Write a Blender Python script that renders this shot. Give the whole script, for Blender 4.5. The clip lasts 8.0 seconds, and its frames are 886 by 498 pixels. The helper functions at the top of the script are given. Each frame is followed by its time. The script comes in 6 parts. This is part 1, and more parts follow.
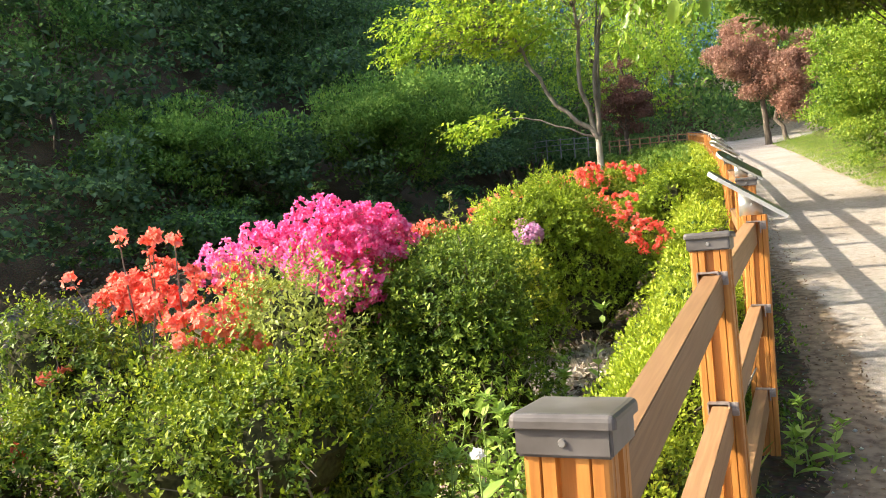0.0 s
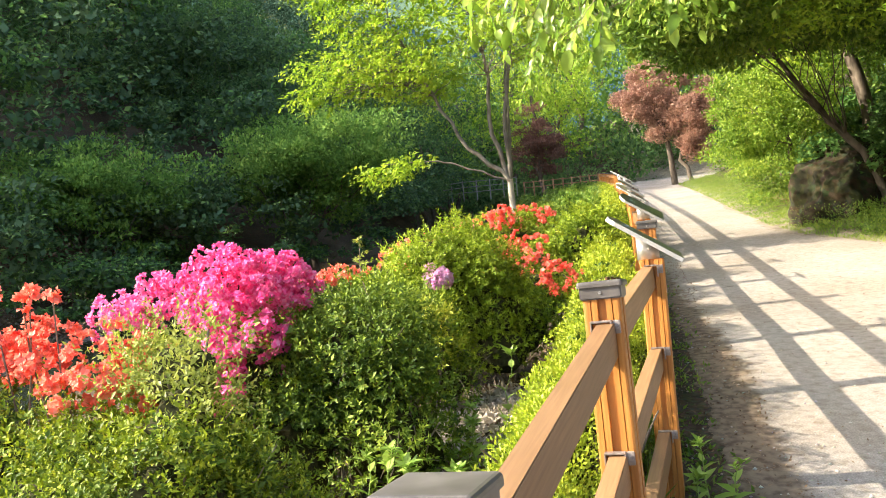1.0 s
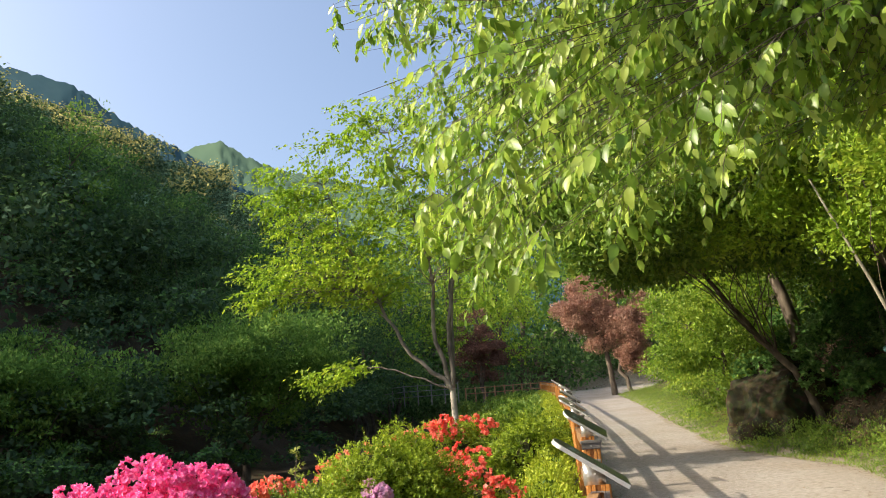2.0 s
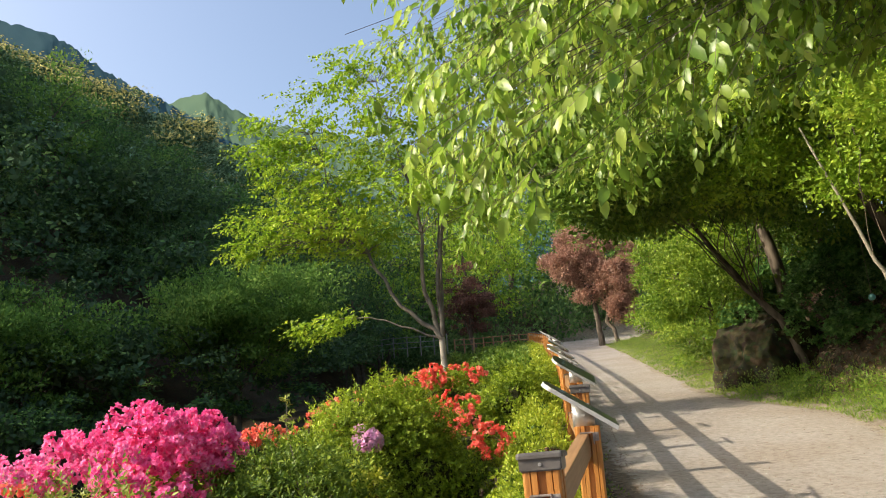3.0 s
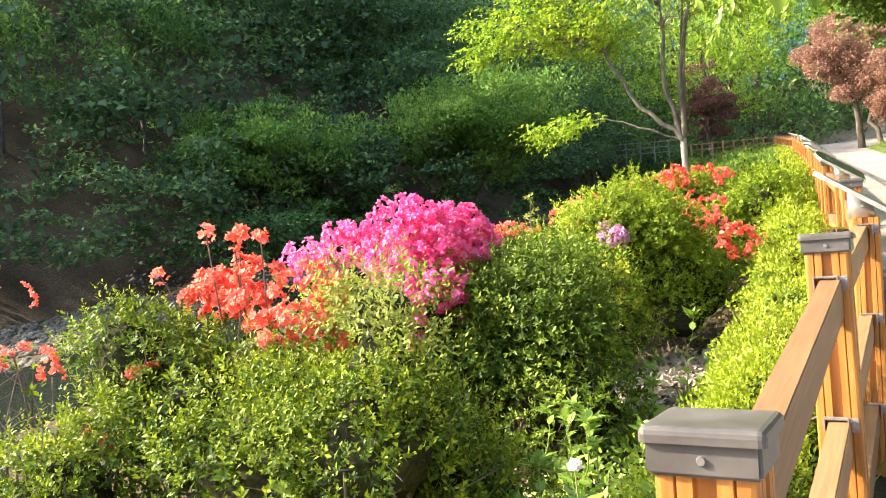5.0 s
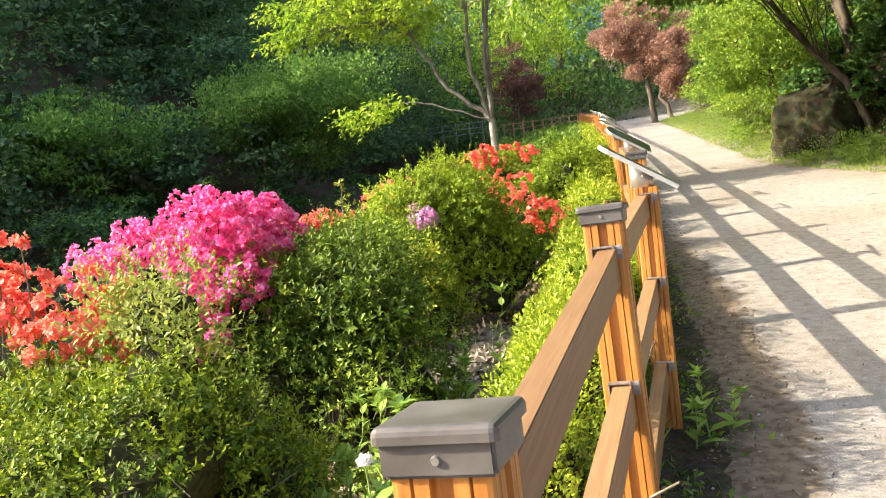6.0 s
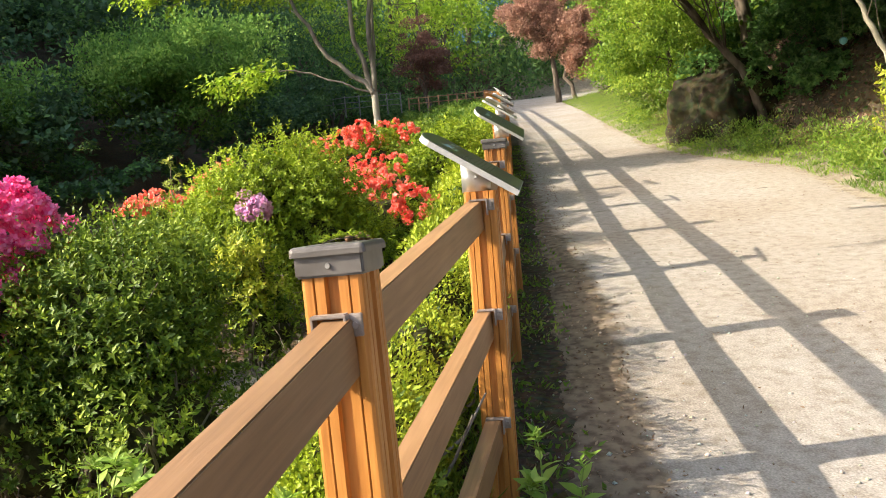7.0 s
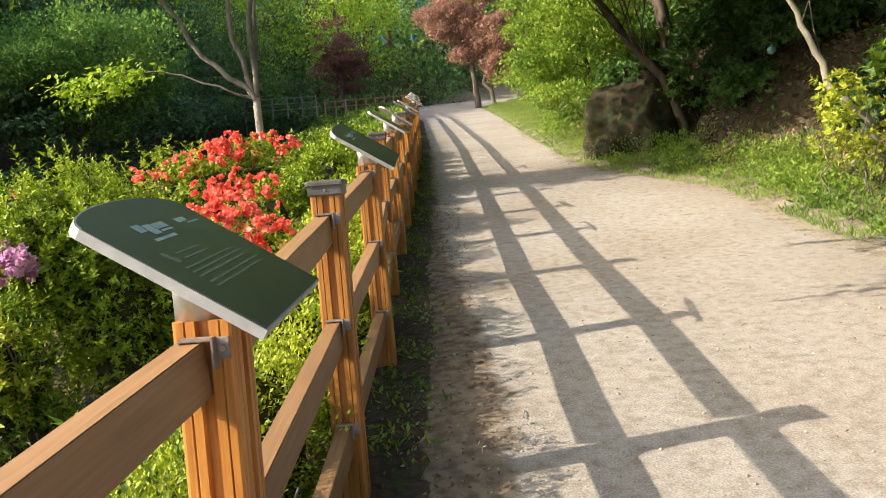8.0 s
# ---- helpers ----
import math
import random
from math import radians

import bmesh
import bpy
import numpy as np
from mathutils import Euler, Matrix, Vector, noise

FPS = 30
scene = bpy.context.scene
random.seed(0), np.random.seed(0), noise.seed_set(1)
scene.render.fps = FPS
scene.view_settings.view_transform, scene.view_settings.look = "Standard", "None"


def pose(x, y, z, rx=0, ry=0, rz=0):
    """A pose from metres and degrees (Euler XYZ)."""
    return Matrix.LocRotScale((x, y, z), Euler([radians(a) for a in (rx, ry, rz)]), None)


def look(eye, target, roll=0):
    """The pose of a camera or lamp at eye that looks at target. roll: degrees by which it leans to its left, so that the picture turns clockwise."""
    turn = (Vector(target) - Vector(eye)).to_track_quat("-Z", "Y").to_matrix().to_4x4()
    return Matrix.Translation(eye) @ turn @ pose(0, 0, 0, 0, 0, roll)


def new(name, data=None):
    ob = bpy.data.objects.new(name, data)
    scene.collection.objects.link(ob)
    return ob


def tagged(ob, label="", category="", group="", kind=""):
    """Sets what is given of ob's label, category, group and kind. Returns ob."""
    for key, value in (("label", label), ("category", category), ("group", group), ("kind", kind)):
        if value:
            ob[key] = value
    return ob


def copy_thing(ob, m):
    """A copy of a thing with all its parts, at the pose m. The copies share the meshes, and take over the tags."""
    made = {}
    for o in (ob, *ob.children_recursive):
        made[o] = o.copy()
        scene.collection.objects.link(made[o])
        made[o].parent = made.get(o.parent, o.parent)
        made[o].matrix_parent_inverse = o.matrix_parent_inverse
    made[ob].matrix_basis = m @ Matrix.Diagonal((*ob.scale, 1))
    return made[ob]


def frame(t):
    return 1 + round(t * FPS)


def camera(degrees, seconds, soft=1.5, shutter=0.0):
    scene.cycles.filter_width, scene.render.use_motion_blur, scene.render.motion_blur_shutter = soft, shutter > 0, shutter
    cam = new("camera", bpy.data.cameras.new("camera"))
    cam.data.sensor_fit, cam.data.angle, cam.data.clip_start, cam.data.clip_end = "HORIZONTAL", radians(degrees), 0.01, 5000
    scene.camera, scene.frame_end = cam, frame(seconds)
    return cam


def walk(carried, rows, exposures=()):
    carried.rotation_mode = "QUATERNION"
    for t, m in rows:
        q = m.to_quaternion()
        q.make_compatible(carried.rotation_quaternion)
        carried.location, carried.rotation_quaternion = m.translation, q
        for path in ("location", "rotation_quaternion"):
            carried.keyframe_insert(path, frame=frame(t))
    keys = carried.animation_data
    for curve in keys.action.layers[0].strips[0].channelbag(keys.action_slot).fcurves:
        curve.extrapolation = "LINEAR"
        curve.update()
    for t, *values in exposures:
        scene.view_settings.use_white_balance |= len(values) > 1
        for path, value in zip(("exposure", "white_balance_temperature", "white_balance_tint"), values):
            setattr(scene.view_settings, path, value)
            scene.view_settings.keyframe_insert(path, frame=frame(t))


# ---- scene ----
cam = camera(57.5, 8.0, soft=0.95)
PATH = [
    (0, (0.182, -0.051, 1.247), (-0.669, 1.759, 1.289), -3.7),
    (0.5, (0.198, -0.039, 1.25), (-0.719, 1.738, 1.259), -3.6),
    (1, (0.239, 0.032, 1.277), (-0.42, 1.916, 1.405), -4.9),
    (1.5, (0.216, -0.008, 1.329), (-0.3, 1.864, 1.806), -4.8),
    (1.7, (0.233, -0.01, 1.343), (-0.258, 1.831, 1.951), -4.1),
    (2.8, (0.201, 0.078, 1.34), (-0.196, 1.947, 1.931), -4.9),
    (3, (0.209, 0.048, 1.309), (-0.241, 1.933, 1.802), -4.4),
    (3.5, (0.146, 0.019, 1.265), (-0.559, 1.875, 1.511), -2.6),
    (4, (0.101, 0.008, 1.245), (-0.861, 1.754, 1.397), -2.5),
    (4.2, (0.08, 0.01, 1.241), (-0.956, 1.717, 1.351), -1.7),
    (5.3, (0.103, 0.016, 1.235), (-0.866, 1.765, 1.285), -4.1),
    (5.5, (0.113, 0.029, 1.234), (-0.761, 1.828, 1.269), -4.5),
    (6, (0.161, 0.15, 1.234), (-0.469, 2.048, 1.225), -6.7),
    (6.5, (0.296, 0.57, 1.271), (-0.216, 2.503, 1.223), -5.5),
    (7, (0.351, 1.159, 1.339), (-0.067, 3.112, 1.241), -5.3),
    (7.5, (0.418, 1.831, 1.429), (0.004, 3.784, 1.315), -4.9),
    (8, (0.508, 2.574, 1.556), (0.274, 4.557, 1.449), -5.2),
]
EXPOSURE = [(0, 1.78), (0.5, 1.95), (1.1, 1.95), (1.5, 1.5), (1.8, 1.15), (2.7, 0.92), (3.0, 0.95), (3.5, 1.5), (4.1, 1.85), (5.4, 2.2), (6.0, 1.85), (6.5, 1.66), (7.5, 1.48), (8, 1.36)]
walk(cam, [(t, look(eye, target, roll)) for t, eye, target, roll in PATH], EXPOSURE)


# ---- world and sun ----
SUN = Vector((-1.90, -0.69, 1.20)).normalized()
world = bpy.data.worlds.new("world")
scene.world = world
world.use_nodes = True
_wn = world.node_tree.nodes
_sky = _wn.new("ShaderNodeTexSky")
_sky.sky_type = 'NISHITA'
_sky.sun_disc = False
_sky.sun_elevation = math.asin(SUN.z)
_sky.sun_rotation = math.atan2(SUN.x, SUN.y)
_sky.air_density = 1.0
_sky.dust_density = 4.5
world.node_tree.links.new(_sky.outputs[0], _wn["Background"].inputs[0])
_wn["Background"].inputs[1].default_value = 0.15
_sun = bpy.data.lights.new("sun", 'SUN')
_sun.energy = 3.8
_sun.angle = radians(0.5)
_sun.color = (1.0, 0.88, 0.69)
sun_lamp = new("sun", _sun)
sun_lamp.matrix_world = look((-30, -10, 40), (-30 - SUN.x, -10 - SUN.y, 40 - SUN.z))


# ---- materials ----
def node_mat(name, rough=0.6, spec=0.4):
    m = bpy.data.materials.new(name)
    m.use_nodes = True
    b = m.node_tree.nodes["Principled BSDF"]
    b.inputs["Roughness"].default_value = rough
    b.inputs["Specular IOR Level"].default_value = spec
    return m, m.node_tree.nodes, m.node_tree.links, b


def ramp(nodes, stops):
    r = nodes.new("ShaderNodeValToRGB")
    while len(r.color_ramp.elements) < len(stops):
        r.color_ramp.elements.new(0.5)
    for e, (p, c) in zip(r.color_ramp.elements, stops):
        e.position, e.color = p, (*c, 1)
    return r


def tex(nodes, links, kind, coord, scale, detail=4.0):
    n = nodes.new("ShaderNodeTex" + kind)
    n.inputs["Scale"].default_value = scale
    if kind == "Noise":
        n.inputs["Detail"].default_value = detail
    links.new(coord, n.inputs["Vector"])
    return n


def bump(nodes, links, height, b, strength, dist):
    n = nodes.new("ShaderNodeBump")
    n.inputs["Strength"].default_value = strength
    n.inputs["Distance"].default_value = dist
    links.new(height, n.inputs["Height"])
    links.new(n.outputs[0], b.inputs["Normal"])


def mix_rgb(nodes, links, fac, a, c, mode='MIX'):
    n = nodes.new("ShaderNodeMix")
    n.data_type, n.blend_type = 'RGBA', mode
    for sock, v in ((n.inputs[0], fac), (n.inputs[6], a), (n.inputs[7], c)):
        if isinstance(v, (int, float)):
            sock.default_value = v
        elif isinstance(v, tuple):
            sock.default_value = (*v, 1)
        else:
            links.new(v, sock)
    return n.outputs[2]


def leaf_mat(name, dark, mid, light, through_light=0.35, rough=0.5, spec=0.35, patch=0.8):
    """Leaf, petal or grass: colour varies leaf by leaf and in patches, and light comes through."""
    m, nodes, links, b = node_mat(name, rough, spec)
    geo = nodes.new("ShaderNodeNewGeometry")
    co = nodes.new("ShaderNodeTexCoord")
    r = ramp(nodes, [(0.0, dark), (0.5, mid), (1.0, light)])
    n = tex(nodes, links, "Noise", co.outputs["Object"], patch, 2.0)
    add = nodes.new("ShaderNodeMath")
    add.operation = 'MULTIPLY_ADD'
    links.new(geo.outputs["Random Per Island"], add.inputs[0])
    add.inputs[1].default_value = 0.65
    sub = nodes.new("ShaderNodeMath")
    sub.operation = 'MULTIPLY_ADD'
    links.new(n.outputs[0], sub.inputs[0])
    sub.inputs[1].default_value, sub.inputs[2].default_value = 1.3, -0.45
    links.new(sub.outputs[0], add.inputs[2])
    links.new(add.outputs[0], r.inputs[0])
    links.new(r.outputs[0], b.inputs["Base Color"])
    t = nodes.new("ShaderNodeBsdfTranslucent")
    links.new(r.outputs[0], t.inputs[0])
    mx = nodes.new("ShaderNodeMixShader")
    mx.inputs[0].default_value = through_light
    links.new(b.outputs[0], mx.inputs[1])
    links.new(t.outputs[0], mx.inputs[2])
    links.new(mx.outputs[0], nodes["Material Output"].inputs[0])
    return m


M_AZALEA = leaf_mat("azalea_leaf", (0.06, 0.11, 0.009), (0.225, 0.32, 0.02), (0.43, 0.52, 0.046), 0.35, 0.55, 0.25, patch=1.5)
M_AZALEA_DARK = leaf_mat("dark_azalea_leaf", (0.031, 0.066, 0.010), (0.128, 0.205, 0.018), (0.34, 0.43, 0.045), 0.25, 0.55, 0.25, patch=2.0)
# darkened azalea leaf: shade below the bright shoots, as colour
M_AZALEA_DEEP = leaf_mat("shaded_azalea_leaf", (0.026, 0.058, 0.010), (0.095, 0.165, 0.018), (0.27, 0.36, 0.045), 0.28, 0.55, 0.25, patch=2.0)
M_AZALEA_PALE = leaf_mat("pale_azalea_leaf", (0.12, 0.17, 0.025), (0.29, 0.34, 0.06), (0.5, 0.53, 0.12), 0.35, 0.5, 0.35)
# azalea leaf darkened to carry the shade on the low front bushes
M_AZALEA_LOW = leaf_mat("shaded_low_azalea_leaf", (0.04, 0.074, 0.006), (0.165, 0.235, 0.013), (0.38, 0.44, 0.035), 0.35, 0.55, 0.25, patch=2.2)
M_HEDGE = leaf_mat("hedge_leaf", (0.15, 0.23, 0.012), (0.33, 0.42, 0.025), (0.52, 0.58, 0.06), 0.35)
M_YELLOW = leaf_mat("yellow_leaf", (0.18, 0.24, 0.018), (0.34, 0.39, 0.03), (0.56, 0.56, 0.07), 0.35)
M_CHERRY = leaf_mat("young_tree_leaf", (0.12, 0.23, 0.018), (0.26, 0.41, 0.03), (0.44, 0.54, 0.055), 0.5)
M_NEAR = leaf_mat("drooping_leaf", (0.05, 0.13, 0.012), (0.2, 0.34, 0.035), (0.45, 0.56, 0.10), 0.5, 0.38, 0.5)
M_VERGE = leaf_mat("verge_tree_leaf", (0.08, 0.165, 0.018), (0.2, 0.32, 0.035), (0.37, 0.47, 0.06), 0.45)
M_BANK = leaf_mat("bank_tree_leaf", (0.045, 0.1, 0.012), (0.14, 0.25, 0.028), (0.3, 0.39, 0.055), 0.4)
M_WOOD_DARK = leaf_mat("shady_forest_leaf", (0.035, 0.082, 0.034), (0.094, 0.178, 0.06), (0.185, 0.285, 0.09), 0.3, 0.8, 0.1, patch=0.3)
# upper hill leaf made paler and bluer: haze mixed into the colour
M_WOOD_UPPER = leaf_mat("hazy_forest_leaf", (0.11, 0.205, 0.145), (0.2, 0.325, 0.2), (0.3, 0.43, 0.25), 0.3, 0.8, 0.1, patch=0.2)
# dark green for the shade inside the forest crowns
M_WOOD_INNER = leaf_mat("forest_inner_shade", (0.045, 0.088, 0.05), (0.075, 0.13, 0.068), (0.11, 0.175, 0.088), 0.1, 0.9, 0.05, patch=0.5)
M_WOOD_MID = leaf_mat("round_tree_leaf", (0.05, 0.12, 0.036), (0.105, 0.225, 0.06), (0.2, 0.33, 0.082), 0.35, 0.8, 0.1, patch=0.4)
M_WOOD_LIGHT = leaf_mat("light_forest_leaf", (0.068, 0.15, 0.033), (0.142, 0.27, 0.053), (0.255, 0.38, 0.082), 0.35, 0.8, 0.1, patch=0.4)
M_MAPLE = leaf_mat("red_maple_leaf", (0.22, 0.105, 0.075), (0.41, 0.235, 0.17), (0.58, 0.38, 0.27), 0.4)
M_MAPLE_DARK = leaf_mat("dark_maple_leaf", (0.075, 0.033, 0.025), (0.15, 0.068, 0.05), (0.25, 0.125, 0.09), 0.3)
M_PINK = leaf_mat("pink_petal", (0.86, 0.05, 0.31), (0.93, 0.2, 0.48), (0.95, 0.48, 0.69), 0.4, 0.6, 0.2, 3.0)
M_ORANGE = leaf_mat("orange_petal", (0.85, 0.1, 0.07), (0.93, 0.24, 0.17), (0.96, 0.44, 0.33), 0.35, 0.6, 0.2, 3.0)
M_RED = leaf_mat("red_petal", (0.85, 0.08, 0.07), (0.93, 0.22, 0.16), (0.96, 0.4, 0.32), 0.35, 0.6, 0.2, 3.0)
M_LILAC = leaf_mat("lilac_petal", (0.6, 0.25, 0.5), (0.74, 0.4, 0.63), (0.84, 0.57, 0.74), 0.35, 0.6, 0.2, 3.0)
M_WHITE = leaf_mat("white_petal", (0.7, 0.7, 0.66), (0.8, 0.8, 0.76), (0.85, 0.85, 0.82), 0.3, 0.6, 0.2, 3.0)
M_GRASS = leaf_mat("grass_blade", (0.07, 0.14, 0.016), (0.17, 0.28, 0.03), (0.33, 0.41, 0.06), 0.35)
# olive leaf, brightened to stand for sun on the upper hill
M_WOOD_OLIVE = leaf_mat("sunlit_olive_leaf", (0.2, 0.22, 0.07), (0.38, 0.37, 0.12), (0.56, 0.51, 0.2), 0.6, 0.8, 0.1, patch=0.25)
# ridge colours hold the distance haze, the near one its shade too
M_RIDGE_NEAR = leaf_mat("hazy_ridge_leaf", (0.022, 0.062, 0.09), (0.034, 0.082, 0.108), (0.05, 0.105, 0.125), 0.2, 0.9, 0.05, patch=0.05)
M_RIDGE_FAR = leaf_mat("hazy_far_ridge_leaf", (0.06, 0.12, 0.10), (0.10, 0.17, 0.12), (0.14, 0.22, 0.14), 0.2, 0.9, 0.05, patch=0.03)
M_PALE = leaf_mat("pale_dry_leaf", (0.3, 0.26, 0.2), (0.5, 0.45, 0.38), (0.68, 0.63, 0.56), 0.1)
M_LITTER = leaf_mat("dry_leaf", (0.09, 0.05, 0.026), (0.18, 0.115, 0.065), (0.36, 0.27, 0.18), 0.1)


def bark_mat(name, dark, light, scale=9.0):
    m, nodes, links, b = node_mat(name, 0.85, 0.2)
    co = nodes.new("ShaderNodeTexCoord")
    mp = nodes.new("ShaderNodeMapping")
    mp.inputs["Scale"].default_value = (1, 1, 0.3)
    links.new(co.outputs["Object"], mp.inputs[0])
    n = tex(nodes, links, "Noise", mp.outputs[0], scale, 6)
    r = ramp(nodes, [(0.3, dark), (0.7, light)])
    links.new(n.outputs[0], r.inputs[0])
    links.new(r.outputs[0], b.inputs["Base Color"])
    bump(nodes, links, n.outputs[0], b, 0.6, 0.02)
    return m


M_BARK = bark_mat("dark_bark", (0.05, 0.04, 0.03), (0.16, 0.13, 0.10))
M_BARK_PALE = bark_mat("pale_bark", (0.22, 0.2, 0.16), (0.5, 0.47, 0.40), 6.0)
M_BARK_GREY = bark_mat("grey_green_bark", (0.13, 0.12, 0.09), (0.33, 0.305, 0.24), 7.0)
M_LIMB = bark_mat("grey_limb_bark", (0.08, 0.07, 0.055), (0.22, 0.2, 0.165), 12.0)
M_TWIG = bark_mat("twig_bark", (0.10, 0.08, 0.06), (0.24, 0.205, 0.165), 14.0)


def wood_mat(name, dark, mid, light, vertical=True):
    m, nodes, links, b = node_mat(name, 0.5, 0.4)
    co = nodes.new("ShaderNodeTexCoord")
    info = nodes.new("ShaderNodeObjectInfo")
    mp = nodes.new("ShaderNodeMapping")
    mp.inputs["Scale"].default_value = (14, 14, 0.8) if vertical else (14, 0.8, 14)
    links.new(co.outputs["Object"], mp.inputs[0])
    links.new(info.outputs["Random"], mp.inputs["Location"])
    n = tex(nodes, links, "Noise", mp.outputs[0], 6.0, 7)
    w = tex(nodes, links, "Noise", co.outputs["Object"], 2.5, 3)
    r = ramp(nodes, [(0.3, dark), (0.5, mid), (0.72, light)])
    mixv = nodes.new("ShaderNodeMath")
    mixv.operation = 'MULTIPLY_ADD'
    links.new(w.outputs[0], mixv.inputs[0])
    mixv.inputs[1].default_value = 0.5
    half = nodes.new("ShaderNodeMath")
    half.operation = 'MULTIPLY_ADD'
    links.new(n.outputs[0], half.inputs[0])
    half.inputs[1].default_value, half.inputs[2].default_value = 0.75, -0.1
    links.new(half.outputs[0], mixv.inputs[2])
    links.new(mixv.outputs[0], r.inputs[0])
    hue = nodes.new("ShaderNodeHueSaturation")
    vr = nodes.new("ShaderNodeMapRange")
    vr.inputs[3].default_value, vr.inputs[4].default_value = 0.85, 1.12
    links.new(info.outputs["Random"], vr.inputs[0])
    links.new(vr.outputs[0], hue.inputs["Value"])
    links.new(r.outputs[0], hue.inputs["Color"])
    links.new(hue.outputs[0], b.inputs["Base Color"])
    bump(nodes, links, n.outputs[0], b, 0.25, 0.004)
    return m


M_POST = wood_mat("stained_post_wood", (0.26, 0.09, 0.016), (0.40, 0.16, 0.03), (0.52, 0.235, 0.055))
M_RAIL = wood_mat("stained_rail_wood", (0.18, 0.098, 0.043), (0.23, 0.127, 0.058), (0.29, 0.167, 0.08), False)
M_GREYFENCE = wood_mat("weathered_wood", (0.10, 0.10, 0.09), (0.16, 0.155, 0.14), (0.24, 0.23, 0.21))


def plain_mat(name, lo, hi, rough, spec=0.4, metal=0.0, scale=30.0, bumps=0.1):
    m, nodes, links, b = node_mat(name, rough, spec)
    b.inputs["Metallic"].default_value = metal
    co = nodes.new("ShaderNodeTexCoord")
    n = tex(nodes, links, "Noise", co.outputs["Object"], scale, 6)
    r = ramp(nodes, [(0.3, lo), (0.7, hi)])
    links.new(n.outputs[0], r.inputs[0])
    links.new(r.outputs[0], b.inputs["Base Color"])
    bump(nodes, links, n.outputs[0], b, bumps, 0.003)
    return m


M_CAP = plain_mat("grey_brown_cap", (0.062, 0.054, 0.048), (0.152, 0.14, 0.13), 0.40, 0.45, 0.0, 11)
M_STEEL = plain_mat("brushed_steel", (0.5, 0.5, 0.5), (0.62, 0.62, 0.62), 0.38, 0.5, 0.7, 40, 0.05)
M_BOLT = plain_mat("dull_bolt_steel", (0.22, 0.21, 0.2), (0.36, 0.35, 0.33), 0.45, 0.5, 0.7, 40, 0.05)
M_BRACKET = plain_mat("galvanised_bracket", (0.20, 0.165, 0.145), (0.36, 0.31, 0.28), 0.42, 0.5, 0.35, 40)
M_SIGN = plain_mat("dark_green_sign_face", (0.02, 0.028, 0.024), (0.032, 0.042, 0.036), 0.34, 0.6, 0.0, 8, 0.02)
M_SIGN_EDGE = plain_mat("pale_sign_edge", (0.34, 0.34, 0.33), (0.46, 0.46, 0.44), 0.5)
M_INK = plain_mat("pale_lettering", (0.10, 0.12, 0.09), (0.16, 0.18, 0.14), 0.5)
M_INK_BLUE = plain_mat("pale_blue_lettering", (0.22, 0.32, 0.35), (0.33, 0.42, 0.43), 0.5)


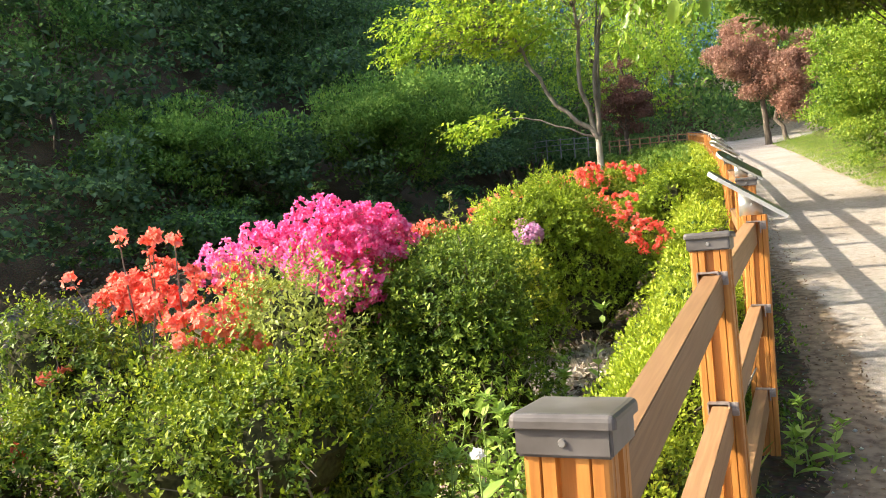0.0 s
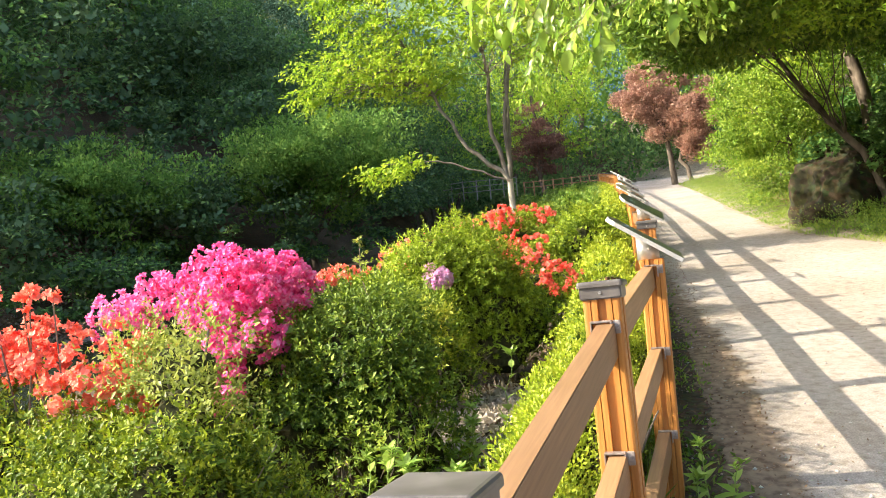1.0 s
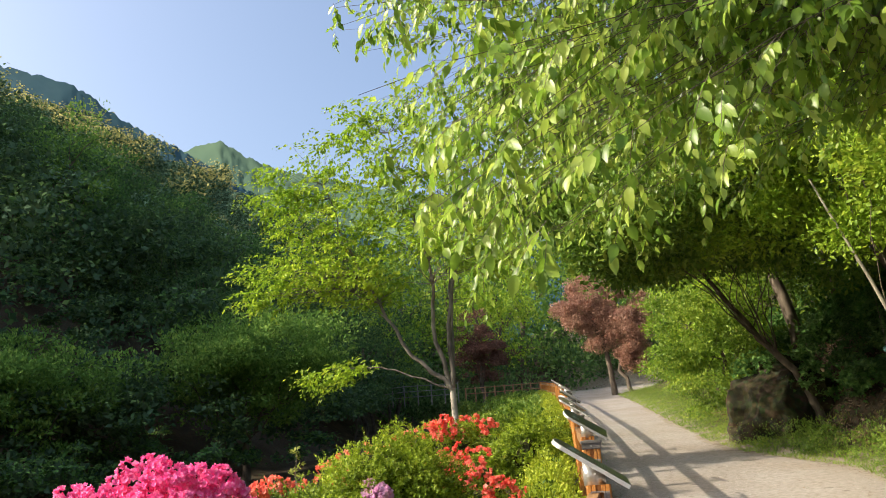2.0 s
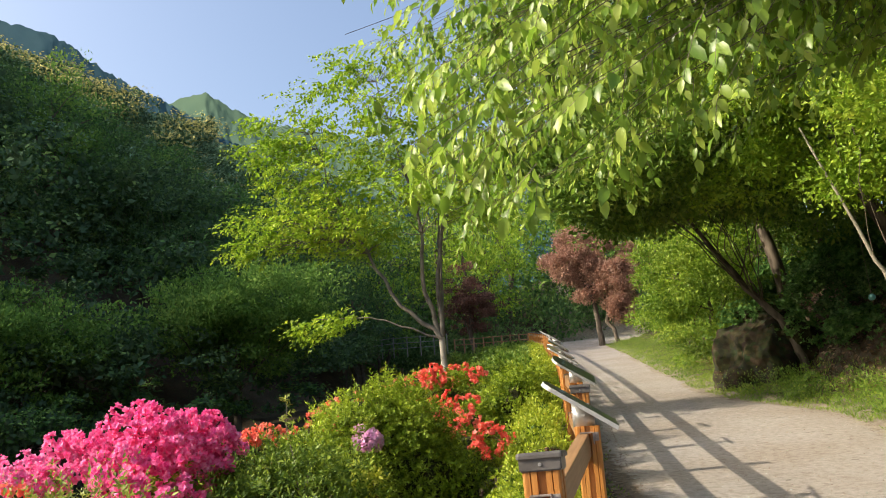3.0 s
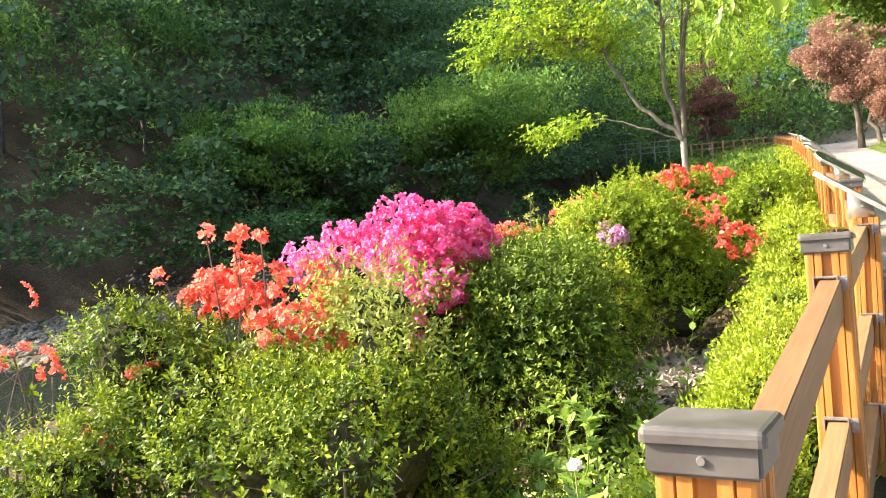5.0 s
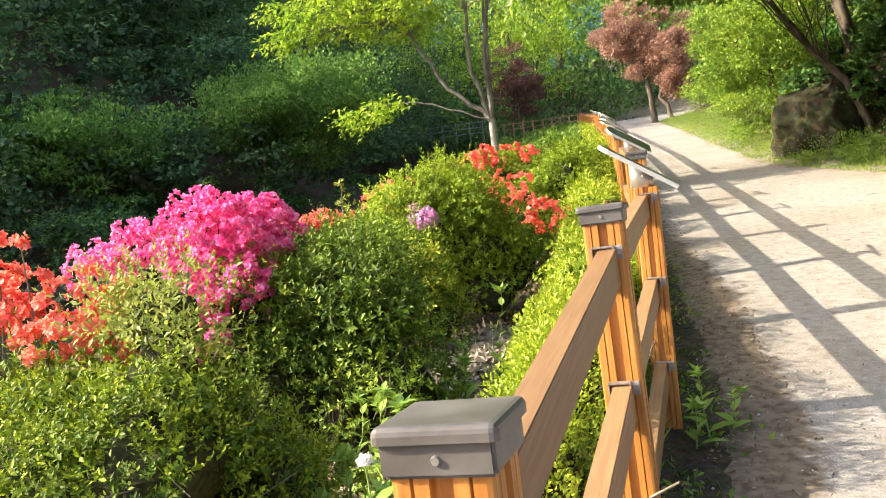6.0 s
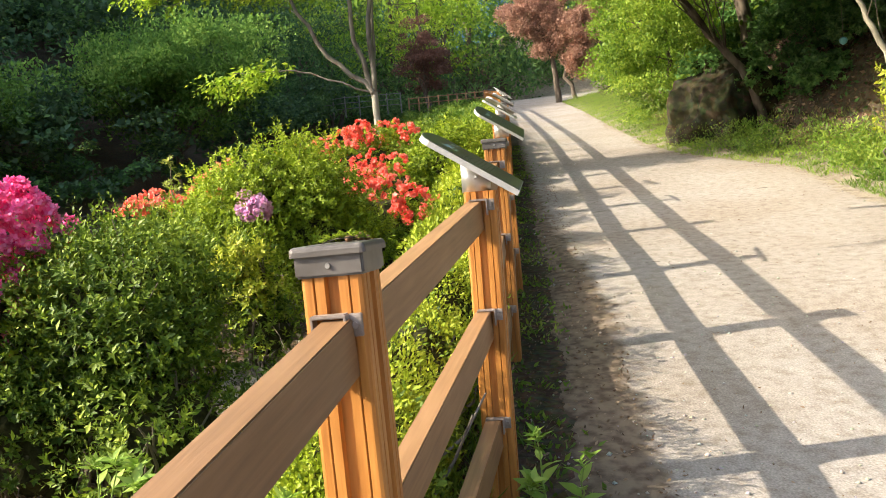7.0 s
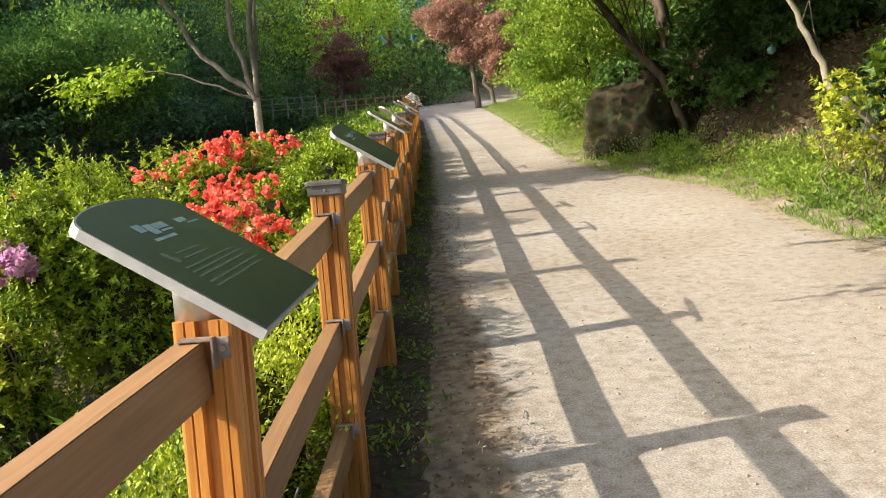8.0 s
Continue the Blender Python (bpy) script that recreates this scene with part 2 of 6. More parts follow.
def road_mat():
    """Compacted pale grit: dusty patches, browner stretches, fine stones."""
    m, nodes, links, b = node_mat("pale_gravel_grit", 0.95, 0.15)
    co = nodes.new("ShaderNodeTexCoord")
    big = tex(nodes, links, "Noise", co.outputs["Object"], 0.55, 4)
    mid = tex(nodes, links, "Noise", co.outputs["Object"], 15.0, 8)
    fine = tex(nodes, links, "Noise", co.outputs["Object"], 110.0, 4)
    stones = tex(nodes, links, "Voronoi", co.outputs["Object"], 95.0)
    r1 = ramp(nodes, [(0.36, (0.334, 0.311, 0.288)), (0.66, (0.284, 0.248, 0.213))])
    links.new(big.outputs[0], r1.inputs[0])
    r2 = ramp(nodes, [(0.3, (0.72, 0.68, 0.62)), (0.5, (1.0, 1.0, 1.0)), (0.7, (1.2, 1.19, 1.17))])
    links.new(mid.outputs[0], r2.inputs[0])
    c = mix_rgb(nodes, links, 0.8, r1.outputs[0], r2.outputs[0], 'MULTIPLY')
    r3 = ramp(nodes, [(0.32, (0.58, 0.56, 0.53)), (0.52, (1.0, 1.0, 1.0)), (0.70, (1.42, 1.42, 1.42))])
    links.new(fine.outputs[0], r3.inputs[0])
    c = mix_rgb(nodes, links, 0.55, c, r3.outputs[0], 'MULTIPLY')
    r4 = ramp(nodes, [(0.0, (1.4, 1.38, 1.35)), (0.2, (1.05, 1.05, 1.05)), (1.0, (0.78, 0.75, 0.71))])
    links.new(stones.outputs["Distance"], r4.inputs[0])
    c = mix_rgb(nodes, links, 0.55, c, r4.outputs[0], 'MULTIPLY')
    sep = nodes.new("ShaderNodeSeparateXYZ")
    links.new(co.outputs["Object"], sep.inputs[0])
    far = nodes.new("ShaderNodeMapRange")
    far.inputs[1].default_value, far.inputs[2].default_value = 1.5, 4.0
    links.new(sep.outputs[0], far.inputs[0])
    brown = nodes.new("ShaderNodeMath")
    brown.operation = 'MULTIPLY'
    links.new(far.outputs[0], brown.inputs[0])
    links.new(mid.outputs[0], brown.inputs[1])
    tan = nodes.new("ShaderNodeRGB")
    tan.outputs[0].default_value = (0.268, 0.222, 0.171, 1)
    c = mix_rgb(nodes, links, brown.outputs[0], c, tan.outputs[0])
    at = nodes.new("ShaderNodeAttribute")
    at.attribute_name = "soil"
    patchy = tex(nodes, links, "Noise", co.outputs["Object"], 6.0, 8)
    su = nodes.new("ShaderNodeMath")
    su.operation = 'MULTIPLY_ADD'
    links.new(patchy.outputs[0], su.inputs[0])
    su.inputs[1].default_value = 0.9
    links.new(at.outputs["Fac"], su.inputs[2])
    mask = ramp(nodes, [(0.62, (0, 0, 0)), (0.86, (1, 1, 1))])
    links.new(su.outputs[0], mask.inputs[0])
    earth = ramp(nodes, [(0.35, (0.1, 0.074, 0.052)), (0.6, (0.215, 0.167, 0.121))])
    links.new(mid.outputs[0], earth.inputs[0])
    c = mix_rgb(nodes, links, mask.outputs[0], c, earth.outputs[0])
    links.new(c, b.inputs["Base Color"])
    bump(nodes, links, stones.outputs["Distance"], b, 0.25, 0.006)
    return m


def ground_mat(name, stops, scale, fine, b_strength):
    m, nodes, links, b = node_mat(name, 0.95, 0.15)
    co = nodes.new("ShaderNodeTexCoord")
    big = tex(nodes, links, "Noise", co.outputs["Object"], scale, 5)
    small = tex(nodes, links, "Noise", co.outputs["Object"], fine, 6)
    r = ramp(nodes, stops)
    s = nodes.new("ShaderNodeMath")
    s.operation = 'MULTIPLY_ADD'
    links.new(small.outputs[0], s.inputs[0])
    s.inputs[1].default_value = 0.5
    h = nodes.new("ShaderNodeMath")
    h.operation = 'MULTIPLY'
    links.new(big.outputs[0], h.inputs[0])
    h.inputs[1].default_value = 0.5
    links.new(h.outputs[0], s.inputs[2])
    links.new(s.outputs[0], r.inputs[0])
    v = tex(nodes, links, "Voronoi", co.outputs["Object"], fine * 1.5)
    col = mix_rgb(nodes, links, 0.25, r.outputs[0], v.outputs["Color"], 'SOFT_LIGHT')
    links.new(col, b.inputs["Base Color"])
    bump(nodes, links, small.outputs[0], b, b_strength, 0.03)
    return m


M_ROAD = road_mat()
M_SOIL = ground_mat("dark_soil", [(0.35, (0.036, 0.026, 0.016)), (0.5, (0.072, 0.055, 0.034)), (0.65, (0.13, 0.10, 0.065))], 0.6, 20, 0.8)


def add_grit(m):
    """Grit trodden off the path lies over the soil, thinning away from it."""
    nodes, links = m.node_tree.nodes, m.node_tree.links
    b = nodes["Principled BSDF"]
    under = b.inputs["Base Color"].links[0].from_socket
    at = nodes.new("ShaderNodeAttribute")
    at.attribute_name = "grit"
    co = nodes.new("ShaderNodeTexCoord")
    n = tex(nodes, links, "Noise", co.outputs["Object"], 5.0, 8)
    s = nodes.new("ShaderNodeMath")
    s.operation = 'MULTIPLY_ADD'
    links.new(n.outputs[0], s.inputs[0])
    s.inputs[1].default_value = 1.5
    links.new(at.outputs["Fac"], s.inputs[2])
    r = ramp(nodes, [(0.0, (0, 0, 0)), (0.95, (0, 0, 0)), (1.0, (1, 1, 1))])
    r.color_ramp.elements[1].position = 0.42
    r.color_ramp.elements[2].position = 0.72
    half = nodes.new("ShaderNodeMath")
    half.operation = 'MULTIPLY'
    half.inputs[1].default_value = 0.5
    links.new(s.outputs[0], half.inputs[0])
    links.new(half.outputs[0], r.inputs[0])
    f = tex(nodes, links, "Noise", co.outputs["Object"], 60.0, 5)
    g = ramp(nodes, [(0.3, (0.19, 0.155, 0.11)), (0.7, (0.38, 0.335, 0.27))])
    links.new(f.outputs[0], g.inputs[0])
    links.new(mix_rgb(nodes, links, r.outputs[0], under, g.outputs[0]), b.inputs["Base Color"])


add_grit(M_SOIL)
M_STONE = ground_mat("grey_stone", [(0.3, (0.08, 0.068, 0.05)), (0.5, (0.15, 0.132, 0.105)), (0.7, (0.27, 0.245, 0.2))], 1.2, 14, 0.8)
M_ROCK = ground_mat("mossy_rock", [(0.32, (0.014, 0.016, 0.008)), (0.5, (0.034, 0.034, 0.018)), (0.7, (0.1, 0.085, 0.055))], 1.4, 8, 1.0)
M_PEBBLE = ground_mat("pale_pebble", [(0.3, (0.24, 0.22, 0.19)), (0.5, (0.38, 0.36, 0.32)), (0.7, (0.52, 0.5, 0.46))], 2, 30, 0.5)


# ---- mesh helpers ----
rng = np.random.default_rng(7)


def link_mesh(name, verts, faces, mat, parent=None, label="", smooth=False):
    me = bpy.data.meshes.new(name)
    me.from_pydata(verts, [], faces)
    if smooth:
        me.polygons.foreach_set("use_smooth", [True] * len(me.polygons))
    me.materials.append(mat)
    me.update()
    ob = new(name, me)
    if parent:
        ob.parent = parent
    if label:
        tagged(ob, label)
    return ob


def part(name, bm, mat, parent, label="", smooth=False):
    me = bpy.data.meshes.new(name)
    bm.to_mesh(me)
    bm.free()
    if smooth:
        me.polygons.foreach_set("use_smooth", [True] * len(me.polygons))
    me.materials.append(mat)
    ob = new(name, me)
    if parent:
        ob.parent = parent
    if label:
        tagged(ob, label)
    return ob


def quick(name, V, F, mat, parent=None, label=""):
    """A mesh of equal polygons from arrays: V (n,3), F (m,k)."""
    V = np.ascontiguousarray(V, dtype=np.float32)
    F = np.ascontiguousarray(F, dtype=np.int32)
    m, k = F.shape
    me = bpy.data.meshes.new(name)
    me.vertices.add(len(V))
    me.vertices.foreach_set("co", V.ravel())
    me.loops.add(m * k)
    me.loops.foreach_set("vertex_index", F.ravel())
    me.polygons.add(m)
    me.polygons.foreach_set("loop_start", np.arange(0, m * k, k, dtype=np.int32))
    me.update(calc_edges=True)
    me.materials.append(mat)
    ob = new(name, me)
    if name in ("foliage", "inner_shade_foliage", "bloom", "crown", "canopy", "needles"):
        tagged(ob, kind="stuff")
    if parent:
        ob.parent = parent
    if label:
        tagged(ob, label)
    return ob


def unit(a):
    return a / np.maximum(np.linalg.norm(a, axis=-1, keepdims=True), 1e-9)


def rand_dir(n):
    return unit(rng.normal(size=(n, 3)))


def blade_arrays(P, D, N, L, W, fold=0.2):
    """Leaf blades: two triangles each along the midrib, slightly folded."""
    D = unit(D)
    S = unit(np.cross(D, N))
    N = np.cross(S, D)
    L, W = L[:, None], W[:, None]
    mid = P + D * L * 0.42 + N * W * fold
    V = np.stack([P, mid + S * W * 0.5, P + D * L, mid - S * W * 0.5], 1).reshape(-1, 3)
    i = np.arange(len(P))[:, None] * 4
    F = np.concatenate([i + [[0, 1, 2]], i + [[0, 2, 3]]], 0)
    return V, F


def fat_leaf_arrays(P, D, N, L, W, droop=0.25):
    """Larger leaves seen near: eight points, curved along the midrib and folded across it."""
    D = unit(D)
    S = unit(np.cross(D, N))
    N = np.cross(S, D)
    L, W = L[:, None], W[:, None]
    def at(u, s, up):
        return P + D * L * u + S * W * s + N * (W * up - L * droop * u * u)
    V = np.stack([at(0, 0, 0), at(0.25, 0.42, 0.12), at(0.6, 0.42, 0.12), at(1, 0, 0),
                  at(0.6, -0.42, 0.12), at(0.25, -0.42, 0.12), at(0.25, 0, 0), at(0.6, 0, 0)], 1).reshape(-1, 3)
    i = np.arange(len(P))[:, None] * 8
    F = np.concatenate([i + [t] for t in ([0, 1, 6], [1, 2, 7], [1, 7, 6], [2, 3, 7], [3, 4, 7], [4, 5, 6], [4, 6, 7], [5, 0, 6])], 0)
    return V, F


def lumps(U, k=3.0, amp=0.2, count=6):
    out = np.ones(len(U))
    for _ in range(count):
        w = rng.normal(size=3) * k
        out += amp / 2 * np.sin(U @ w + rng.uniform(0, 6.28))
    return out


def shell(blobs, n, depth=0.25, amp=0.2, k=3.0):
    """n places in the outer layers of overlapping lumpy blobs, with the outward way at each."""
    w = np.array([r[0] * r[1] + r[1] * r[2] + r[0] * r[2] for c, r in blobs])
    num = rng.multinomial(n, w / w.sum())
    P, U = [], []
    for (c, r), m in zip(blobs, num):
        u = rand_dir(m)
        f = lumps(u, k, amp) * (1 - np.abs(rng.normal(size=m)) * depth)
        P.append(np.array(c) + u * f[:, None] * np.array(r))
        U.append(unit(u / np.array(r)))
    return np.concatenate(P), np.concatenate(U)


def foliage(name, P, U, size, ratio, mat, parent, up=0.35, spread=0.8, label="", fat=False, droop=0.0):
    n = len(P)
    D = unit(U * 0.7 + rand_dir(n) * spread + np.array([0, 0, up - droop]))
    N = unit(U * 0.6 + rand_dir(n) * 0.6 + np.array([0, 0, 0.7]))
    L = size * rng.uniform(0.6, 1.35, n)
    V, F = (fat_leaf_arrays if fat else blade_arrays)(P, D, N, L, L * ratio)
    return quick(name, V, F, mat, parent, label)


def whorls(name, P, U, size, ratio, mat, parent, per=6, up=0.45, label=""):
    """Leaves in whorls at the twig tips P, as azaleas carry them."""
    n = len(P)
    A = unit(U * 0.8 + rand_dir(n) * 0.55 + np.array([0, 0, up]))
    X = unit(np.cross(A, rand_dir(n)))
    Y = np.cross(A, X)
    s = size * rng.uniform(0.6, 1.4, n)
    turn = rng.uniform(0, 6.28, n)[:, None]
    Vs, Fs, off = [], [], 0
    for k in range(per):
        a = turn + k * 2.4
        rise = rng.uniform(0.1, 1.0, (n, 1))
        R = X * np.cos(a) + Y * np.sin(a)
        L = s * rng.uniform(0.75, 1.2, n)
        V, F = blade_arrays(P + A * (0.004 * k), R + A * rise, A - R * rise + rand_dir(n) * 0.25, L, L * ratio, 0.22)
        Vs.append(V)
        Fs.append(F + off)
        off += len(V)
    return quick(name, np.concatenate(Vs), np.concatenate(Fs), mat, parent, label)


def sprig_arrays(P, U, size, ratio, per=8, length=0.11, up=0.5):
    """Leafy shoots standing out of a bush: leaves set in turn along each shoot."""
    n = len(P)
    A = unit(U * 0.6 + rand_dir(n) * 0.5 + np.array([0, 0, up]))
    X = unit(np.cross(A, rand_dir(n)))
    Y = np.cross(A, X)
    ln = length * rng.uniform(0.4, 1.5, (n, 1))
    s = size * rng.uniform(0.7, 1.3, n)
    turn = rng.uniform(0, 6.28, n)[:, None]
    Vs, Fs, off = [], [], 0
    for k in range(per):
        u = (k + 0.6) / per
        a = turn + k * 2.4 + rng.normal(size=(n, 1)) * 0.3
        R = X * np.cos(a) + Y * np.sin(a)
        L = s * (1.15 - 0.5 * u) * rng.uniform(0.75, 1.2, n)
        V, F = blade_arrays(P + A * ln * u, R * (1.1 - 0.5 * u) + A * (0.35 + 0.7 * u), A - R * 0.4 + rand_dir(n) * 0.3, L, L * ratio, 0.2)
        Vs.append(V)
        Fs.append(F + off)
        off += len(V)
    return np.concatenate(Vs), np.concatenate(Fs)


def pockets(P, size, floor):
    """True but in scattered hollows about as wide as size."""
    f = np.zeros(len(P))
    for _ in range(6):
        f += np.sin(P @ (unit(rng.normal(size=3)) * 6.28 / size * rng.uniform(0.7, 1.5)) + rng.uniform(0, 6.28))
    return f / 1.73 > floor + rng.normal(size=len(P)) * 0.15


def lumpy(c, r, count, sub):
    """A crown made of a core and many smaller swellings over it."""
    c, r = np.array(c, float), np.array(r, float)
    out = [(tuple(c), tuple(r * 0.8))]
    U = rand_dir(count)
    U[:, 2] = np.abs(U[:, 2]) * 1.1 - 0.25
    for u in unit(U):
        k = rng.uniform(0.7, 1.3) * sub
        out.append((tuple(c + u * r * (1 - 0.6 * sub / r.mean())), (k, k, k * 0.85)))
    return out


def flower_heads(P, U, per, radius):
    """Several flowers round each tip."""
    P2 = np.repeat(P, per, 0)
    W = unit(np.repeat(U, per, 0) + rand_dir(len(P2)) * 0.9)
    return P2 + W * radius * rng.uniform(0.6, 1.1, (len(P2), 1)), W


def flowers(name, P, U, size, mat, parent, label=""):
    """Open azalea flowers of five petals, each petal a pair of blades."""
    n = len(P)
    A = unit(U + rand_dir(n) * 0.5)
    X = unit(np.cross(A, rand_dir(n)))
    Y = np.cross(A, X)
    Vs, Fs, off = [], [], 0
    s = size * rng.uniform(0.75, 1.25, n)
    for k in range(5):
        a = k * 2 * math.pi / 5
        D = X * math.cos(a) + Y * math.sin(a) + A * rng.uniform(0.25, 0.9, (n, 1))
        V, F = blade_arrays(P, D, A, s * 0.58, s * 0.62, -0.12)
        Vs.append(V)
        Fs.append(F + off)
        off += len(V)
    return quick(name, np.concatenate(Vs), np.concatenate(Fs), mat, parent, label)


def tubes(name, lines, mat, parent, sides=6, label=""):
    """Tapered round limbs: each line is a list of (point, radius)."""
    V, F = [], []
    for line in lines:
        pts = [Vector(p) for p, r in line]
        base = len(V)
        for i, (p, r) in enumerate(line):
            d = (pts[min(i + 1, len(pts) - 1)] - pts[max(i - 1, 0)]).normalized()
            x = d.orthogonal().normalized() if i == 0 else (x - d * x.dot(d)).normalized()
            y = d.cross(x)
            for s in range(sides):
                a = 2 * math.pi * s / sides
                V.append(tuple(pts[i] + (x * math.cos(a) + y * math.sin(a)) * r))
        for i in range(len(line) - 1):
            for s in range(sides):
                q = base + i * sides
                t = (s + 1) % sides
                F.append((q + s, q + t, q + sides + t, q + sides + s))
    ob = link_mesh(name, V, F, mat, parent, label, True)
    if name in ("branchwork", "twig"):
        tagged(ob, kind="stuff")
    return ob


def wander(a, b, r0, r1, steps=5, bend=0.06):
    a, b = Vector(a), Vector(b)
    ln = (b - a).length
    out = []
    for i in range(steps + 1):
        t = i / steps
        j = Vector(rng.normal(size=3)) * ln * bend * math.sin(math.pi * t)
        out.append((a.lerp(b, t) + j, r0 + (r1 - r0) * t))
    return out


def empty(name, at, label, category, group=""):
    ob = new(name)
    ob.location = at
    ob.empty_display_size = 0.1
    return tagged(ob, label, category, group)


# ---- the lie of the land ----
FENCE_LINE = [(-30, 0.1), (-3, -0.1), (0.97, -0.12), (2.51, -0.115), (4.0, -0.115), (5.48, -0.25), (6.98, -0.385), (8.5, -0.6),
              (14, -1.2), (21.4, -2.05), (38, -4.3), (54, -7.2), (75, -9.0), (200, -15)]
EDGE_LINE = [(-30, 5.5), (0, 4.2), (8.9, 3.1), (12.5, 2.8), (15.2, 1.7), (17.5, 1.25), (24, 0.6), (35, -0.4), (50, -2.0), (58, 1.0), (70, 12.0), (200, 40)]


def fence_x(y):
    return np.interp(y, [p[0] for p in FENCE_LINE], [p[1] for p in FENCE_LINE])


def edge_x(y):
    return np.interp(y, [p[0] for p in EDGE_LINE], [p[1] for p in EDGE_LINE])


FOOT_LINE = [(-30, -4.4), (-3, -0.76), (0.97, -0.135), (2.515, 0.105), (4.0, 0.29), (5.48, 0.495), (7.0, 0.71), (8.5, 0.93), (62, 8.85), (82, 11.5), (200, 17)]


def road_z(y, x=None):
    """Height of the path: along the fence foot, falling slightly towards its other edge."""
    z = np.interp(y, [p[0] for p in FOOT_LINE], [p[1] for p in FOOT_LINE])
    if x is None:
        return z
    fall = np.interp(y, [0, 4, 5.2, 6.4, 60], [0.085, 0.075, 0.05, 0.024, 0.015])
    return z - fall * np.clip(x - fence_x(y), 0, 2.2)


def smooth(a, b, x):
    t = np.clip((x - a) / (b - a), 0, 1)
    return t * t * (3 - 2 * t)


def land(x, y):
    """Height of the ground: road, planting bed, stream bed, wooded hill, right-hand bank."""
    x, y = np.asarray(x, float), np.asarray(y, float)
    z = road_z(y, x)
    d = fence_x(y) - x
    foot = np.interp(y, [-40, 0, 14, 32, 60, 200], [60, 34, 21, 13, 13, 16])
    left = -0.12 * smooth(0.1, 0.8, d) - 0.06 * np.clip(d - 0.8, 0, 3) - 1.0 * smooth(4.2, 7.0, d)
    s = np.clip(d - foot, 0, None)
    rise = np.where(s < 45, s, 45 + 0.70 * (np.minimum(s, 100) - 45) + 20 * (1 - np.exp(-np.clip(s - 100, 0, None) / 30)))
    hill = 0.78 * np.interp(y, [45, 80, 100, 120, 150, 400], [1, 0.93, 0.87, 0.75, 0.72, 0.6]) * rise
    e = np.clip(x - edge_x(y), 0, None)
    cut = smooth(10.5, 13.0, y) * (1 - smooth(21, 26, y))
    right = 0.05 * smooth(0, 0.4, e) + 0.16 * np.clip(e - 0.4, 0, 1.6) + 0.42 * np.clip(e - 2.0, 0, 45) + cut * 1.0 * smooth(1.3, 2.6, e)
    z = z + 0.5 * 40 * (1 - np.exp(-np.clip(y - 80, 0, None) / 40))
    wob = 0.05 * np.sin(x * 2.1 + y * 1.3) * np.sin(y * 1.7 - x) * (smooth(0.2, 1, d) + smooth(0.3, 1, e))
    return z + np.where(d > 0, left + hill, 0) + np.where(e > 0, right, 0) + wob


def gz(x, y):
    return float(land(x, y))


def sheet(name, xs, ys, mat, lift=0.0, fn=land):
    X, Y = np.meshgrid(xs, ys)
    Z = fn(X, Y) + lift
    V = np.stack([X, Y, Z], -1).reshape(-1, 3)
    nx, ny = len(xs), len(ys)
    i = (np.arange(ny - 1)[:, None] * nx + np.arange(nx - 1)[None]).reshape(-1, 1)
    F = i + np.array([[0, 1, nx + 1, nx]])
    ob = quick(name, V, F, mat)
    ob.data.polygons.foreach_set("use_smooth", [True] * len(ob.data.polygons))
    return ob


XS = np.concatenate([np.arange(-900, -120, 40), np.arange(-120, -30, 4), np.arange(-30, -8, 1.0), np.arange(-8, 8, 0.25), np.arange(8, 30, 1.0), np.arange(30, 120, 5), np.arange(120, 901, 60)])
YS = np.concatenate([np.arange(-300, -30, 30), np.arange(-30, -2, 1.0), np.arange(-2, 24, 0.3), np.arange(24, 80, 1.0), np.arange(80, 200, 5), np.arange(200, 1201, 50)])
ground = sheet("ground", XS, YS, M_SOIL)
_c = np.empty(len(ground.data.vertices) * 3, np.float32)
ground.data.vertices.foreach_get("co", _c)
_c = _c.reshape(-1, 3)
_e, _d = _c[:, 0] - edge_x(_c[:, 1]), fence_x(_c[:, 1]) - _c[:, 0]
_g = np.where(_e > 0, 0.75 * np.exp(-np.clip(_e, 0, 9) / 0.55) - 0.25 * smooth(0.5, 2, _e), np.where(_d > -0.6, 0.5 - 3.0 * np.clip(_d + 0.46, 0, 1), 0.62))
ground.data.attributes.new("grit", 'FLOAT', 'POINT').data.foreach_set("value", _g.astype(np.float32))
tagged(ground, "dark soil with leaf litter under plants and trees", "ground", kind="structure")

# the gravel path: a strip with ragged edges just over the soil
_ys = np.concatenate([np.arange(-12, 1.5, 0.12), np.arange(1.5, 14, 0.035), np.arange(14, 30, 0.12), np.arange(30, 110, 0.6)])
_u = np.linspace(0, 1, 28) ** 1.5
_jl = np.array([0.05 * noise.noise((0, v * 1.9, 3)) + 0.06 * noise.noise((5, v * 7.0, 1)) + 0.03 * noise.noise((9, v * 21.0, 1)) for v in _ys])
_jr = -0.15 + 0.07 * np.sin(_ys * 0.9 + 2) + 0.03 * np.sin(_ys * 2.3) + 0.05 * rng.normal(size=len(_ys))
_xl, _xr = fence_x(_ys) + 0.22 + _jl, edge_x(_ys) + _jr
_X = _xl[:, None] * (1 - _u) + _xr[:, None] * _u
_Y = np.repeat(_ys[:, None], 28, 1)
_Z = road_z(_Y, _X) + 0.012 - 0.016 * (np.abs(_u - 0.5) * 2) ** 10 + 0.003 * np.sin(_X * 3 + _Y * 1.2) * np.sin(_Y * 1.3)
_i = (np.arange(len(_ys) - 1)[:, None] * 28 + np.arange(27)[None]).reshape(-1, 1)
road = quick("road", np.stack([_X, _Y, _Z], -1).reshape(-1, 3), _i + np.array([[0, 1, 29, 28]]), M_ROAD)
